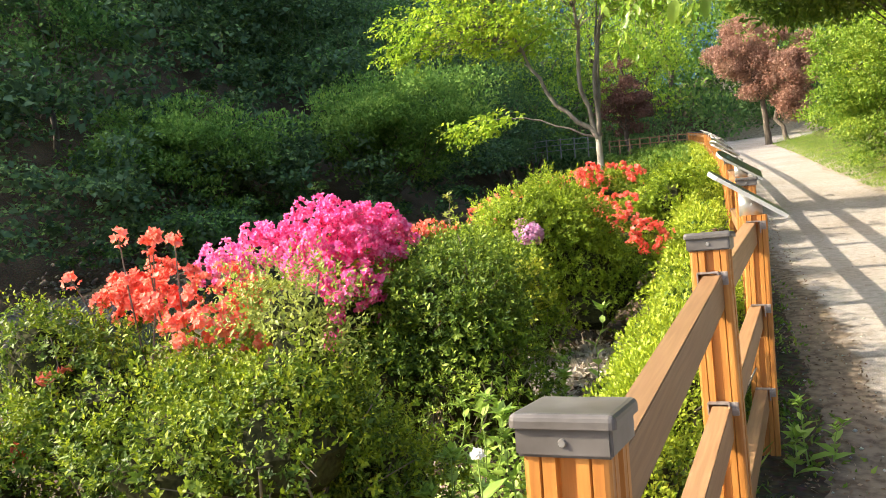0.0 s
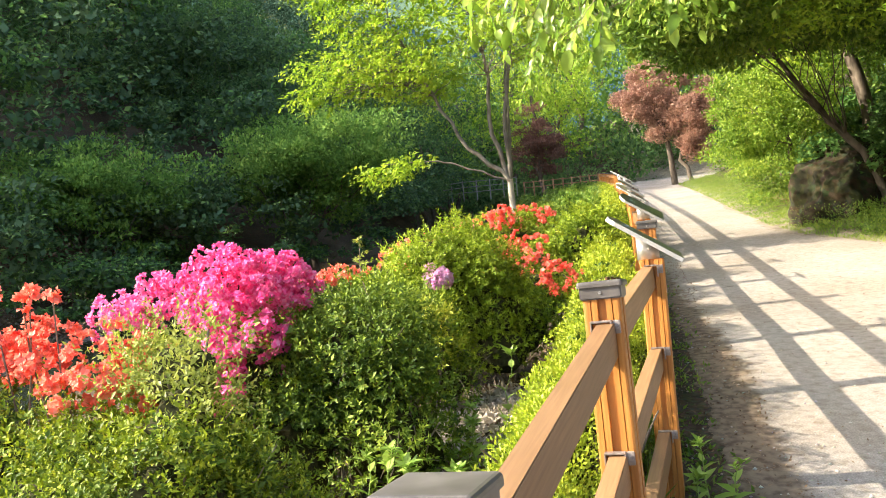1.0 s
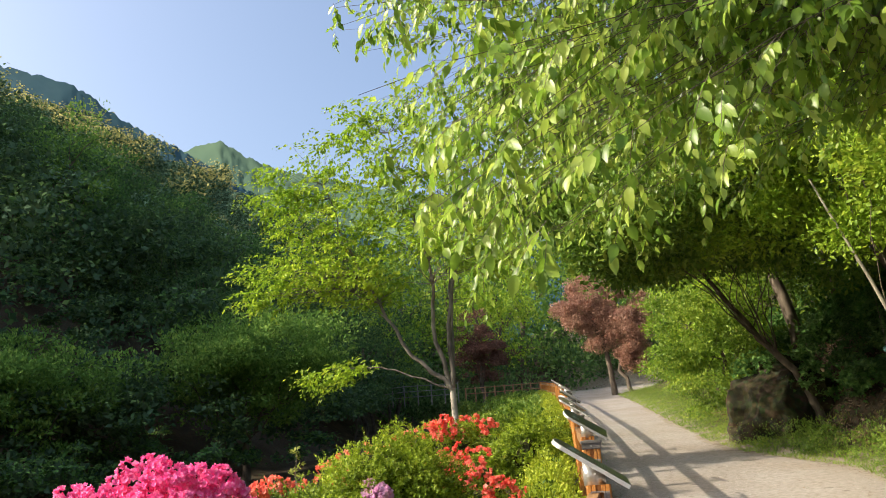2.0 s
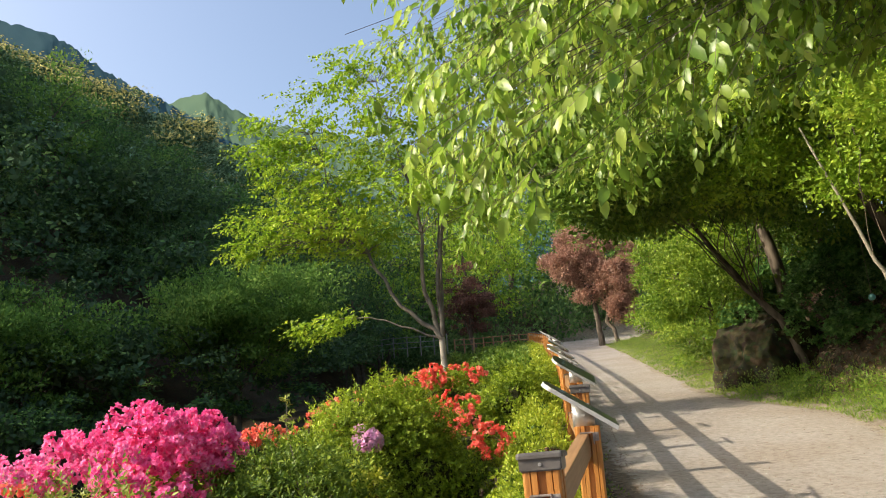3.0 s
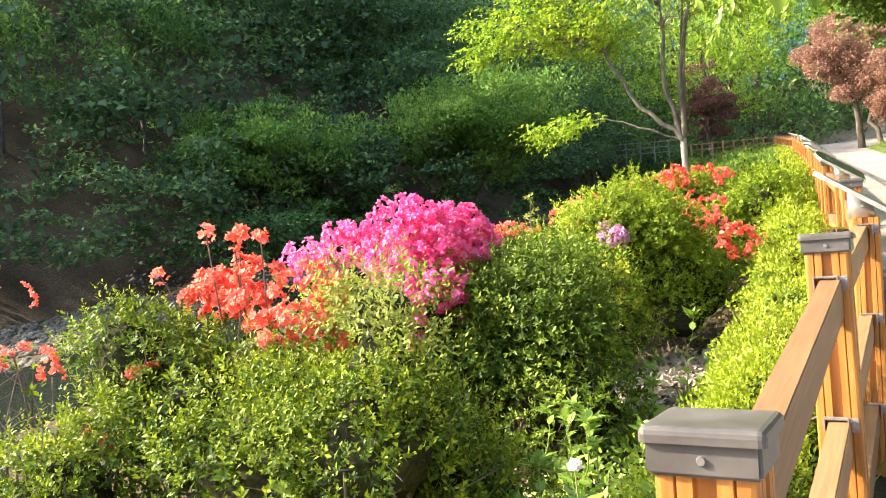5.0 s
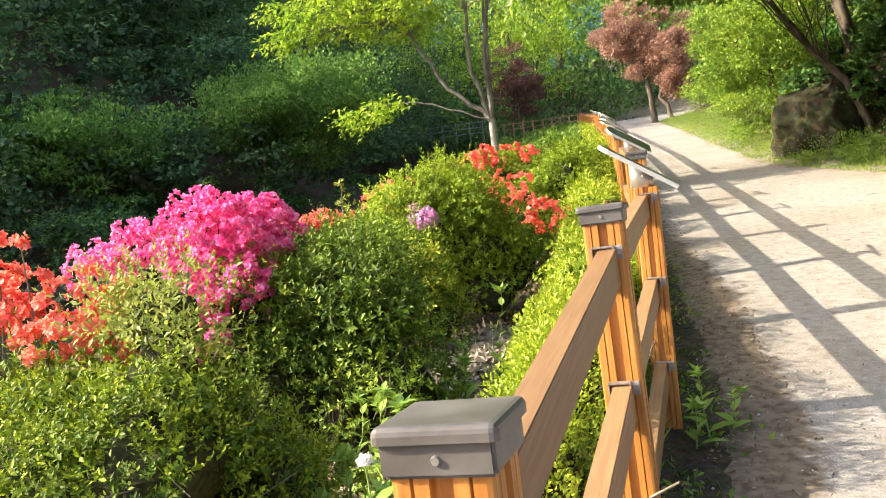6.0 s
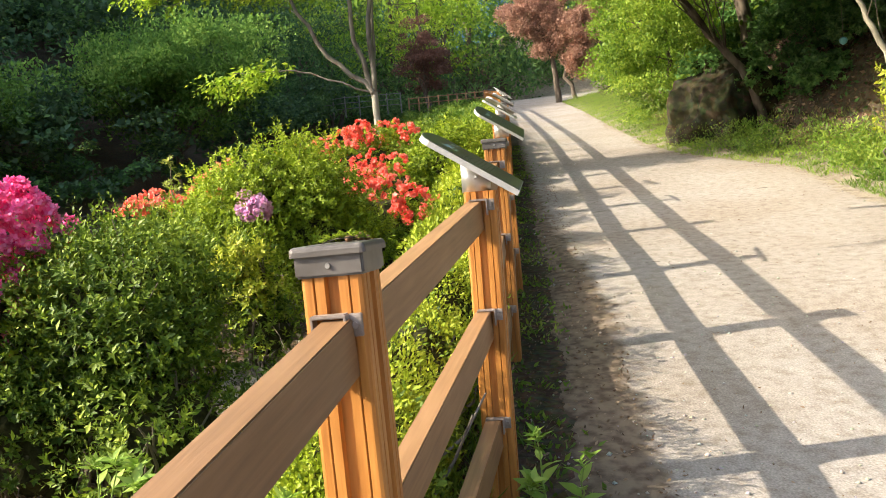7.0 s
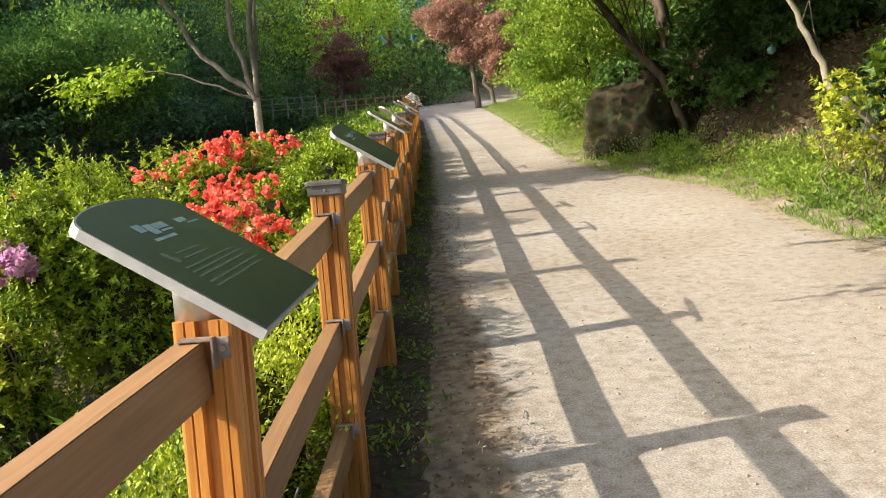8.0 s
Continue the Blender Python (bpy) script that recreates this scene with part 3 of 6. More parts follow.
_d = (_X - fence_x(_Y)).reshape(-1)
_w = np.interp(_Y.reshape(-1), [2, 5, 6.5, 8.5, 12, 40], [0.58, 0.64, 0.66, 0.55, 0.40, 0.28])
road.data.attributes.new("soil", 'FLOAT', 'POINT').data.foreach_set("value", np.clip(0.9 - 0.9 * (_d - _w + 0.28) / 0.36, -0.5, 1.0).astype(np.float32))
tagged(road, "pale compacted gravel path climbing gently beside the fence", "path", kind="structure")


# ---- fence ----
POST_W, POST_H, POST_TOP = 0.112, 1.16, 1.095


def post_mesh(h):
    """A square post whose faces have a wide middle channel and two fine grooves."""
    a = POST_W / 2
    side = [(-a + 0.008, -a), (-0.034, -a), (-0.032, -a + 0.005), (-0.030, -a), (-0.013, -a), (-0.011, -a + 0.014), (0.011, -a + 0.014),
            (0.013, -a), (0.030, -a), (0.032, -a + 0.005), (0.034, -a), (a - 0.008, -a), (a - 0.002, -a + 0.002)]
    ring = []
    for k in range(4):
        c, s = math.cos(k * math.pi / 2), math.sin(k * math.pi / 2)
        ring += [(x * c - y * s, x * s + y * c) for x, y in side]
    bm = bmesh.new()
    lo = [bm.verts.new((x, y, -0.35)) for x, y in ring]
    hi = [bm.verts.new((x, y, h)) for x, y in ring]
    n = len(ring)
    for i in range(n):
        bm.faces.new((lo[i], lo[(i + 1) % n], hi[(i + 1) % n], hi[i]))
    bm.faces.new(hi)
    me = bpy.data.meshes.new("post")
    bm.to_mesh(me)
    bm.free()
    me.materials.append(M_POST)
    return me


def box(bm, x0, x1, y0, y1, z0, z1, bevel=0.0):
    r = bmesh.ops.create_cube(bm, size=1)
    bmesh.ops.scale(bm, vec=(x1 - x0, y1 - y0, z1 - z0), verts=r["verts"])
    bmesh.ops.translate(bm, vec=((x0 + x1) / 2, (y0 + y1) / 2, (z0 + z1) / 2), verts=r["verts"])
    if bevel:
        bmesh.ops.bevel(bm, geom=list({e for v in r["verts"] for e in v.link_edges}), offset=bevel, segments=2, affect='EDGES')


def mesh_of(bm, name, mat):
    me = bpy.data.meshes.new(name)
    bm.to_mesh(me)
    bm.free()
    me.materials.append(mat)
    return me


def cap_mesh():
    bm = bmesh.new()
    box(bm, -0.0625, 0.0625, -0.0625, 0.0625, POST_H - 0.029, POST_H + 0.012, 0.004)
    top = bmesh.new()
    box(top, -0.069, 0.069, -0.069, 0.069, POST_H + 0.008, POST_H + 0.026)
    rim = [e for e in top.edges if min(v.co.z for v in e.verts) > POST_H + 0.02 or abs(e.verts[0].co.z - e.verts[1].co.z) > 0.01]
    bmesh.ops.bevel(top, geom=rim, offset=0.009, segments=3, affect='EDGES', profile=0.5)
    me = bpy.data.meshes.new("cap_top")
    top.to_mesh(me)
    top.free()
    bm.from_mesh(me)
    bpy.data.meshes.remove(me)
    return mesh_of(bm, "cap", M_CAP)


def bolt_mesh():
    bm = bmesh.new()
    bmesh.ops.create_cone(bm, cap_ends=True, segments=10, radius1=0.0062, radius2=0.0045, depth=0.004, matrix=Matrix.Rotation(radians(90), 4, 'X'))
    return mesh_of(bm, "bolt", M_BOLT)


def bracket_mesh():
    """A folded clip that holds a rail's end: top lip, ear with a bolt."""
    bm = bmesh.new()
    box(bm, -0.037, 0.027, -0.026, 0.0, 0.0005, 0.0075, 0.002)
    box(bm, 0.0225, 0.0275, -0.026, 0.0, -0.05, 0.005, 0.001)
    box(bm, -0.037, -0.0325, -0.024, 0.0, -0.03, 0.005, 0.001)
    box(bm, 0.026, 0.050, -0.007, 0.0, -0.034, 0.006, 0.0015)
    bmesh.ops.create_cone(bm, cap_ends=True, segments=8, radius1=0.007, radius2=0.006, depth=0.007, matrix=pose(0.039, -0.010, -0.014, 90))
    return mesh_of(bm, "bracket", M_BRACKET)


ME_CAP, ME_BOLT, ME_BRACKET = cap_mesh(), bolt_mesh(), bracket_mesh()
ME_POST, ME_POST_SHORT = post_mesh(1.15), post_mesh(POST_TOP)
RAILS = (1.06, 0.675, 0.29)      # tops of the rails over the ground at a post
fence = empty("wooden_fence", (-0.12, 0.97, gz(-0.12, 0.97)), "orange-stained wooden post-and-rail fence beside the gravel path", "fence")


def child(name, me, parent, m):
    ob = new(name, me)
    ob.parent = parent
    ob.matrix_parent_inverse = parent.matrix_world.inverted()
    ob.matrix_basis = m
    return ob


# where the posts stand, walking up the slope: (y, has a sign)
POST_Z = [-0.13, 0.111, 0.295, 0.50, 0.717]
POST_Y = [0.97, 2.515, 4.0, 5.48, 6.98, 8.5] + [8.5 + 1.48 * k for k in range(1, 32)]
SIGN_AT = {2, 4, 6, 7, 9, 10, 13, 14, 17, 19, 22, 25}
bpy.context.view_layer.update()
POSTS = []
for k, y in enumerate(POST_Y):
    x = float(fence_x(y))
    z = POST_Z[k] if k < len(POST_Z) else float(road_z(y)) + 0.02
    turn = math.degrees(math.atan2(-(float(fence_x(y + 0.7)) - float(fence_x(y - 0.7))), 1.4))
    POSTS.append((x, y, z, turn))
for k, (x, y, z, turn) in enumerate(POSTS):
    m = pose(x, y, z, rng.normal() * 0.4, rng.normal() * 0.4, turn)
    post = child("post", ME_POST_SHORT if k in SIGN_AT else ME_POST, fence, m)
    bpy.context.view_layer.update() if k < 1 else None
    subs = []
    if k not in SIGN_AT:
        subs.append(("cap", ME_CAP, Matrix()))
        subs.append(("bolt", ME_BOLT, pose(0.0, -0.064, POST_H - 0.010)))
    for h in RAILS:
        subs.append(("bracket", ME_BRACKET, pose(0, -POST_W / 2, h)))
    for nm, me, lm in subs:
        ob = new(nm, me)
        ob.parent = post
        ob.matrix_basis = lm
for k in range(-1, len(POSTS) - 1):
    a = POSTS[k] if k >= 0 else (-0.12, -0.55, -0.37, 0)
    b = POSTS[k + 1]
    va, vb = Vector(a[:3]), Vector(b[:3])
    d = vb - va
    for h in RAILS:
        bm = bmesh.new()
        ln = d.length
        box(bm, -0.032, 0.022, POST_W / 2 + 0.004, ln - POST_W / 2 - 0.004, -0.095, 0.008, 0.0025)
        rail = mesh_of(bm, "rail", M_RAIL)
        yaw = math.atan2(-d.x, d.y)
        pitch = math.atan2(d.z, math.hypot(d.x, d.y))
        child("rail", rail, fence, Matrix.Translation(va + Vector((0, 0, h))) @ Euler((pitch, 0, yaw)).to_matrix().to_4x4())


# ---- information signs on the posts ----
def sign_panel_bm(thick0, thick1, inset=0.0):
    """A board with one rounded end; x runs down the slope, y along the fence."""
    bm = bmesh.new()
    h = 0.235 - inset
    pts = [(0.196 - inset, -h), (0.196 - inset, h)]
    for i in range(17):
        a = math.pi / 2 + math.pi * i / 16
        pts.append((-0.152 + math.cos(a) * (0.055 - inset), math.sin(a) * h))
    lo = [bm.verts.new((x, y, thick0)) for x, y in pts]
    hi = [bm.verts.new((x, y, thick1)) for x, y in pts]
    n = len(pts)
    for i in range(n):
        bm.faces.new((lo[i], lo[(i + 1) % n], hi[(i + 1) % n], hi[i]))
    bm.faces.new(hi)
    bm.faces.new(lo[::-1])
    return bm


def make_sign():
    ob = new("information_sign")
    tagged(ob, "dark green sloping information panel on a steel tube", "sign", "signs along the fence")
    tilt = pose(-0.012, 0.07, 0.108, 6, 34, 5)
    bm = bmesh.new()
    r = bmesh.ops.create_cone(bm, cap_ends=True, segments=28, radius1=0.052, radius2=0.052, depth=0.10, matrix=pose(0, 0, 0.05))
    for v in bm.verts:
        if v.co.z > 0.05:
            v.co.z = 0.088 - 0.67 * v.co.x
    part("mounting_tube", bm, M_STEEL, ob, "short brushed steel tube", True)
    bm = bmesh.new()
    bmesh.ops.create_cone(bm, cap_ends=True, segments=8, radius1=0.007, radius2=0.005, depth=0.006, matrix=pose(0.006, -0.0535, 0.05, 90))
    part("bolt", bm, M_STEEL, ob)
    edge = sign_panel_bm(-0.009, 0.010)
    bmesh.ops.transform(edge, matrix=tilt, verts=edge.verts)
    part("board", edge, M_SIGN_EDGE, ob, "pale board with one rounded end")
    face = sign_panel_bm(0.0102, 0.0120, 0.004)
    bmesh.ops.transform(face, matrix=tilt, verts=face.verts)
    part("face", face, M_SIGN, ob, "dark green printed face")

    def bars(name, rects, mat):
        for x0, x1, y0, y1 in rects:
            b2 = bmesh.new()
            box(b2, x0, x1, y0, y1, 0.0121, 0.0127)
            bmesh.ops.transform(b2, matrix=tilt, verts=b2.verts)
            part(name, b2, mat, ob)
    # plain bars stand for writing too small to read
    bars("title_mark", [(-0.124, -0.100, -0.10, -0.068), (-0.118, -0.086, -0.062, -0.03), (-0.116, -0.098, -0.025, 0.03), (-0.094, -0.088, -0.02, 0.03), (-0.076, -0.068, -0.096, 0.005),
                        (-0.112, -0.098, 0.09, 0.135), (-0.094, -0.089, 0.12, 0.18)], M_INK_BLUE)
    # two small roundels with their lines, a paragraph, a mark in the corner
    for x, y in ((-0.030, -0.150), (-0.013, -0.138)):
        disc = bmesh.new()
        bmesh.ops.create_cone(disc, cap_ends=True, segments=16, radius1=0.0105, radius2=0.0105, depth=0.0006, matrix=pose(x, y, 0.0124))
        bmesh.ops.transform(disc, matrix=tilt, verts=disc.verts)
        part("roundel", disc, M_INK, ob)
    bars("text_line", [(-0.029, -0.0245, -0.11, 0.005), (-0.012, -0.0075, -0.1, 0.02)]
         + [(x, x + 0.0048, -0.155, y) for x, y in ((0.010, 0.10), (0.024, 0.13), (0.038, 0.11), (0.058, 0.15), (0.072, 0.14))] + [(0.128, 0.133, 0.17, 0.195), (0.138, 0.143, 0.178, 0.2)], M_INK)
    return ob


_first = None
for k in sorted(SIGN_AT):
    if k >= len(POSTS):
        continue
    x, y, z, turn = POSTS[k]
    m = pose(x, y, z + POST_TOP, 0, 0, turn + (0 if k == 2 else rng.normal() * 4))
    if k == 4:
        m = pose(x, y, z + POST_TOP, 7, 0, 3)
    if _first is None:
        _first = make_sign()
        _first.matrix_basis = m
    else:
        copy_thing(_first, m)


# near-black green-brown: the shade inside a bush, put into a core's colour
M_INNER = plain_mat("bush_inner_shade", (0.02, 0.02, 0.009), (0.06, 0.062, 0.024), 0.9, 0.1, 0.0, 45, 0.8)


# ---- bushes in the bed ----
def bush(label, cores, n, size, mat, bloom=None, heads=0, bloom_blobs=None, blabel="", flower=0.058, ratio=0.42, name="azalea_bush", stems=10, floor_at=0.04, low=-0.2, shoots=0.0, reach=0.11, under=None):
    """A shrub: stems from the ground, leaf whorls over lumpy swellings, flower heads. cores: (centre, radii, swellings, their size)."""
    c0 = cores[0][0]
    at = (c0[0], c0[1], gz(c0[0], c0[1]))
    ob = empty(name, at, label, "bush", "shrubs in the planting bed")
    o = np.array(at)
    blobs = [b for c in cores for b in lumpy(*c)]
    P, U = shell(blobs, int(n * (1 - shoots)) // 6, 0.16, 0.25, 4.0)
    keep = (P[:, 2] > land(P[:, 0], P[:, 1]) + floor_at) & pockets(P, size * 9, -1.3)
    # whorls may take a darker leaf, to look shaded under the shoots
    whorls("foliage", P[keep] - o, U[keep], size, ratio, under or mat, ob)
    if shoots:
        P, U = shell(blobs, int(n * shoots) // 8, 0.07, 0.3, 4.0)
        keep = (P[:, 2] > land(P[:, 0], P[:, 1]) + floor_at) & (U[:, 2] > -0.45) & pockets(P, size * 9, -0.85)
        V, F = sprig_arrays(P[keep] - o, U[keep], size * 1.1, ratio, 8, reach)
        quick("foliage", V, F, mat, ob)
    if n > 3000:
        # dark core, so that gaps between the leaves look shaded
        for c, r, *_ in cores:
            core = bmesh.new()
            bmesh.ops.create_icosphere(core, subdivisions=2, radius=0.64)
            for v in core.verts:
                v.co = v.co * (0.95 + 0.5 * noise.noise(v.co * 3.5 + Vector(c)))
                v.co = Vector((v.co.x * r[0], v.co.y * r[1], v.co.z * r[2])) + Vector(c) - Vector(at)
            part("shade_core", core, M_INNER, ob)
    lines = []
    for c, r, *_ in cores:
        for _ in range(stems):
            e = np.array(c) + rand_dir(1)[0] * np.array(r) * rng.uniform(0.6, 1.0)
            e[2] = max(e[2], c[2] - 0.2 * r[2])
            f = np.array([c[0], c[1], gz(c[0], c[1])]) + np.append(rng.normal(size=2) * 0.08, -0.03)
            ln = wander(f - o, e - o, 0.012, 0.004, 5)
            lines.append(ln)
            for _ in range(3):
                p = ln[rng.integers(2, 5)][0]
                lines.append(wander(p, p + Vector(rng.normal(size=3)) * 0.16 + Vector((0, 0, 0.1)), 0.004, 0.002, 3))
    if lines:
        tubes("branchwork", lines, M_TWIG, ob, 5)
    if bloom:
        src = [b for c in bloom_blobs for b in lumpy(*c)] if bloom_blobs else blobs
        B, V = shell(src, heads, 0.10, 0.25, 4.0)
        keep = V[:, 2] > low
        Q, W = flower_heads(B[keep], V[keep], 8, 0.038)
        flowers("bloom", Q - o, W, flower, bloom, ob, blabel)
    return ob


bush("azalea bush covered with bright pink blossoms", [((-2.85, 4.25, 0.82), (0.72, 0.42, 0.6), 14, 0.24), ((-2.45, 4.2, 0.9), (0.36, 0.36, 0.5), 10, 0.2)], 12000, 0.036, M_AZALEA,
     M_PINK, 860, [((-2.55, 4.22, 1.42), (0.38, 0.30, 0.28), 12, 0.12), ((-3.08, 4.18, 1.33), (0.48, 0.28, 0.24), 11, 0.11), ((-2.42, 4.0, 1.20), (0.28, 0.22, 0.36), 10, 0.11), ((-2.52, 3.92, 0.90), (0.2, 0.18, 0.26), 7, 0.09)], "bright pink blossoms", 0.04, low=-0.6)
bush("azalea bush with many orange-red blossoms", [((-2.12, 2.56, 0.62), (0.44, 0.28, 0.5), 12, 0.18)], 9000, 0.028, M_AZALEA,
     M_ORANGE, 235, [((-1.84, 2.50, 1.04), (0.2, 0.14, 0.16), 7, 0.06), ((-2.16, 2.50, 1.13), (0.40, 0.22, 0.2), 14, 0.08), ((-1.95, 2.30, 1.02), (0.17, 0.13, 0.15), 7, 0.06), ((-2.36, 2.42, 1.1), (0.2, 0.15, 0.14), 6, 0.07)], "orange-red blossoms", 0.034, low=-0.5, shoots=0.5)
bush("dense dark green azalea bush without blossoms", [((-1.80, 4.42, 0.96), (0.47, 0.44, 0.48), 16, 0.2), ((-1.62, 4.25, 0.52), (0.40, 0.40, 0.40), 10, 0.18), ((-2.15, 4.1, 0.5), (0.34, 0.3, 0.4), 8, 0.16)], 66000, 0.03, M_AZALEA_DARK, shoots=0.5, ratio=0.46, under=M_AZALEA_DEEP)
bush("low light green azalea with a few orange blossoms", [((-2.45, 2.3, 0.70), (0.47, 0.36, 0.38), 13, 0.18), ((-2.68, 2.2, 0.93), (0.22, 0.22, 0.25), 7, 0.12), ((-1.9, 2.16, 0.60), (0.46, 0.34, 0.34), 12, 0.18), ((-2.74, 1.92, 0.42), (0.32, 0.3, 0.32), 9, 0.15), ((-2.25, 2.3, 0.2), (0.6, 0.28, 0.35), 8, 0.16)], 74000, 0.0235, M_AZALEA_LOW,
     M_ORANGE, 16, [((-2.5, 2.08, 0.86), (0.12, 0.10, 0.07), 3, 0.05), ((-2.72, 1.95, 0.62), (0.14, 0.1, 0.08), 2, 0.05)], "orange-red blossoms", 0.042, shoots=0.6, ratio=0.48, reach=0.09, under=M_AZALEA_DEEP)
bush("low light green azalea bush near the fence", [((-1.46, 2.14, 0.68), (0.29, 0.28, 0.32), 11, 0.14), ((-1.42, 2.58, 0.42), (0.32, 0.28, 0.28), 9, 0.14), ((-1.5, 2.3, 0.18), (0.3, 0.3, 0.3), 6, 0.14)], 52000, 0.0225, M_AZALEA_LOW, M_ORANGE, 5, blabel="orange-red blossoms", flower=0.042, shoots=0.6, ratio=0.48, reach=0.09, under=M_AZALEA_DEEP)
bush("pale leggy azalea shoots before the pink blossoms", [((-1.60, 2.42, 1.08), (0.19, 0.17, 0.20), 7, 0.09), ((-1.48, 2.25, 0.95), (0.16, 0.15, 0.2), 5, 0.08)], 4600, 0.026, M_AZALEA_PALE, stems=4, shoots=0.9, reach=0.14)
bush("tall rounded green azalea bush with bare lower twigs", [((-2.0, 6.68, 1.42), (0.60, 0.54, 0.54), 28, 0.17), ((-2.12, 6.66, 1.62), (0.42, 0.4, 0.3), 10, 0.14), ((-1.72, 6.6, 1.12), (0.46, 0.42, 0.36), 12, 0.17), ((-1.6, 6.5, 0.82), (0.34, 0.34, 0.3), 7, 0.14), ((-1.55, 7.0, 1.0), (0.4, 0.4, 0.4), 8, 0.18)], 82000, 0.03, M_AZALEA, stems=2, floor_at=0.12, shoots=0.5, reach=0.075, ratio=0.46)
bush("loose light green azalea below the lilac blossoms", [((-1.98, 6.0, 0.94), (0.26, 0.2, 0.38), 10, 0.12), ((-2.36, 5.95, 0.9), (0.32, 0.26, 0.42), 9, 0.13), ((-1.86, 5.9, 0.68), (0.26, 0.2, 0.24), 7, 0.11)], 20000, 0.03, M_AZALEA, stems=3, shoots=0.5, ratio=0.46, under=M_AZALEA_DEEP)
bush("green azalea with pale orange blossoms along its shoulder", [((-2.52, 6.75, 1.22), (0.42, 0.4, 0.44), 10, 0.18), ((-2.85, 6.9, 0.95), (0.45, 0.4, 0.4), 8, 0.18)], 22000, 0.03, M_AZALEA,
     M_ORANGE, 26, [((-2.58, 6.7, 1.58), (0.2, 0.2, 0.14), 6, 0.07), ((-2.62, 7.0, 1.72), (0.16, 0.16, 0.12), 5, 0.07)], "pale orange blossoms", 0.046, shoots=0.4, reach=0.07)
bush("lilac-flowered azalea leaning out of the green bush", [((-1.97, 6.12, 1.24), (0.14, 0.12, 0.2), 4, 0.08)], 700, 0.04, M_AZALEA, M_LILAC, 36, [((-1.97, 6.1, 1.43), (0.13, 0.09, 0.11), 5, 0.05)], "lilac blossoms", 0.05, stems=3)
bush("yellow-leaved shrub before the tall green bush", [((-1.88, 5.74, 1.0), (0.15, 0.12, 0.25), 7, 0.08)], 1500, 0.044, M_YELLOW, stems=2, name="yellow_shrub", shoots=0.5)
bush("azalea bush with red blossoms beside the hedge", [((-1.85, 8.65, 1.2), (0.62, 0.5, 0.46), 14, 0.2)], 15000, 0.042, M_AZALEA,
     M_RED, 250, [((-1.98, 8.55, 1.50), (0.46, 0.4, 0.22), 12, 0.12), ((-1.4, 8.35, 1.32), (0.2, 0.25, 0.24), 6, 0.08)], "red blossoms", 0.046, low=-0.3, shoots=0.4)
bush("broad azalea bush thick with red blossoms before the young tree", [((-2.7, 11.2, 1.92), (0.85, 0.6, 0.52), 14, 0.24), ((-3.5, 11.3, 1.92), (0.6, 0.5, 0.5), 9, 0.2), ((-2.1, 10.0, 1.45), (0.6, 0.5, 0.5), 9, 0.2)], 16000, 0.05, M_AZALEA,
     M_RED, 400, [((-2.68, 11.1, 2.22), (0.8, 0.55, 0.26), 14, 0.15), ((-3.45, 11.2, 2.12), (0.5, 0.45, 0.2), 8, 0.14), ((-2.2, 10.0, 1.75), (0.5, 0.45, 0.26), 8, 0.14)], "red blossoms", 0.055, low=-0.2)
bush("azalea bush with orange-red blossoms behind the green one", [((-3.55, 7.7, 1.2), (0.5, 0.4, 0.45), 12, 0.18)], 7000, 0.045, M_AZALEA,
     M_ORANGE, 60, [((-3.6, 7.6, 1.56), (0.32, 0.25, 0.12), 8, 0.09)], "orange-red blossoms", 0.056)
bush("low azalea bush with scattered orange blossoms", [((-3.0, 5.6, 0.85), (0.6, 0.45, 0.5), 14, 0.18)], 8000, 0.042, M_AZALEA, M_ORANGE, 22, blabel="orange-red blossoms")
bush("azalea bush with pink tips beside the dark green one", [((-2.28, 4.75, 0.95), (0.32, 0.3, 0.46), 8, 0.14)], 5000, 0.036, M_AZALEA, M_PINK, 16, [((-2.22, 4.5, 1.42), (0.1, 0.1, 0.07), 3, 0.05)], "pink blossoms", 0.048)
bush("rounded light green shrub behind the red azalea", [((-1.5, 10.7, 1.78), (0.45, 0.6, 0.55), 14, 0.2)], 13000, 0.05, M_AZALEA, shoots=0.4)
bush("rounded green shrub beside the hedge", [((-2.2, 13.5, 2.0), (0.8, 0.9, 0.6), 14, 0.26)], 9000, 0.06, M_AZALEA)
bush("azalea bush with red blossoms further up the slope", [((-3.4, 15.5, 2.2), (0.8, 0.8, 0.6), 10, 0.26)], 6000, 0.07, M_AZALEA_DARK, M_RED, 60)
bush("leggy azalea with bare grey twigs and red blossoms", [((-3.55, 2.2, 0.62), (0.34, 0.30, 0.42), 8, 0.13)], 360, 0.032, M_AZALEA, M_ORANGE, 64, [((-3.55, 2.2, 0.86), (0.36, 0.3, 0.13), 8, 0.08), ((-3.75, 2.25, 1.2), (0.2, 0.2, 0.16), 4, 0.07)], "red blossoms", 0.036, stems=34)
for k in range(9):
    x, y = -3.2 - 0.55 * (k % 3) + rng.normal() * 0.2, 17.0 + 3.6 * (k // 3) + rng.normal()
    bush("dark green shrub in the upper planting bed", [((x - 0.1 * (y - 17), y, gz(x - 0.1 * (y - 17), y) + 0.35), (0.8, 0.9, 0.5), 8, 0.3)], 3500, 0.09, M_AZALEA_DARK, stems=4)


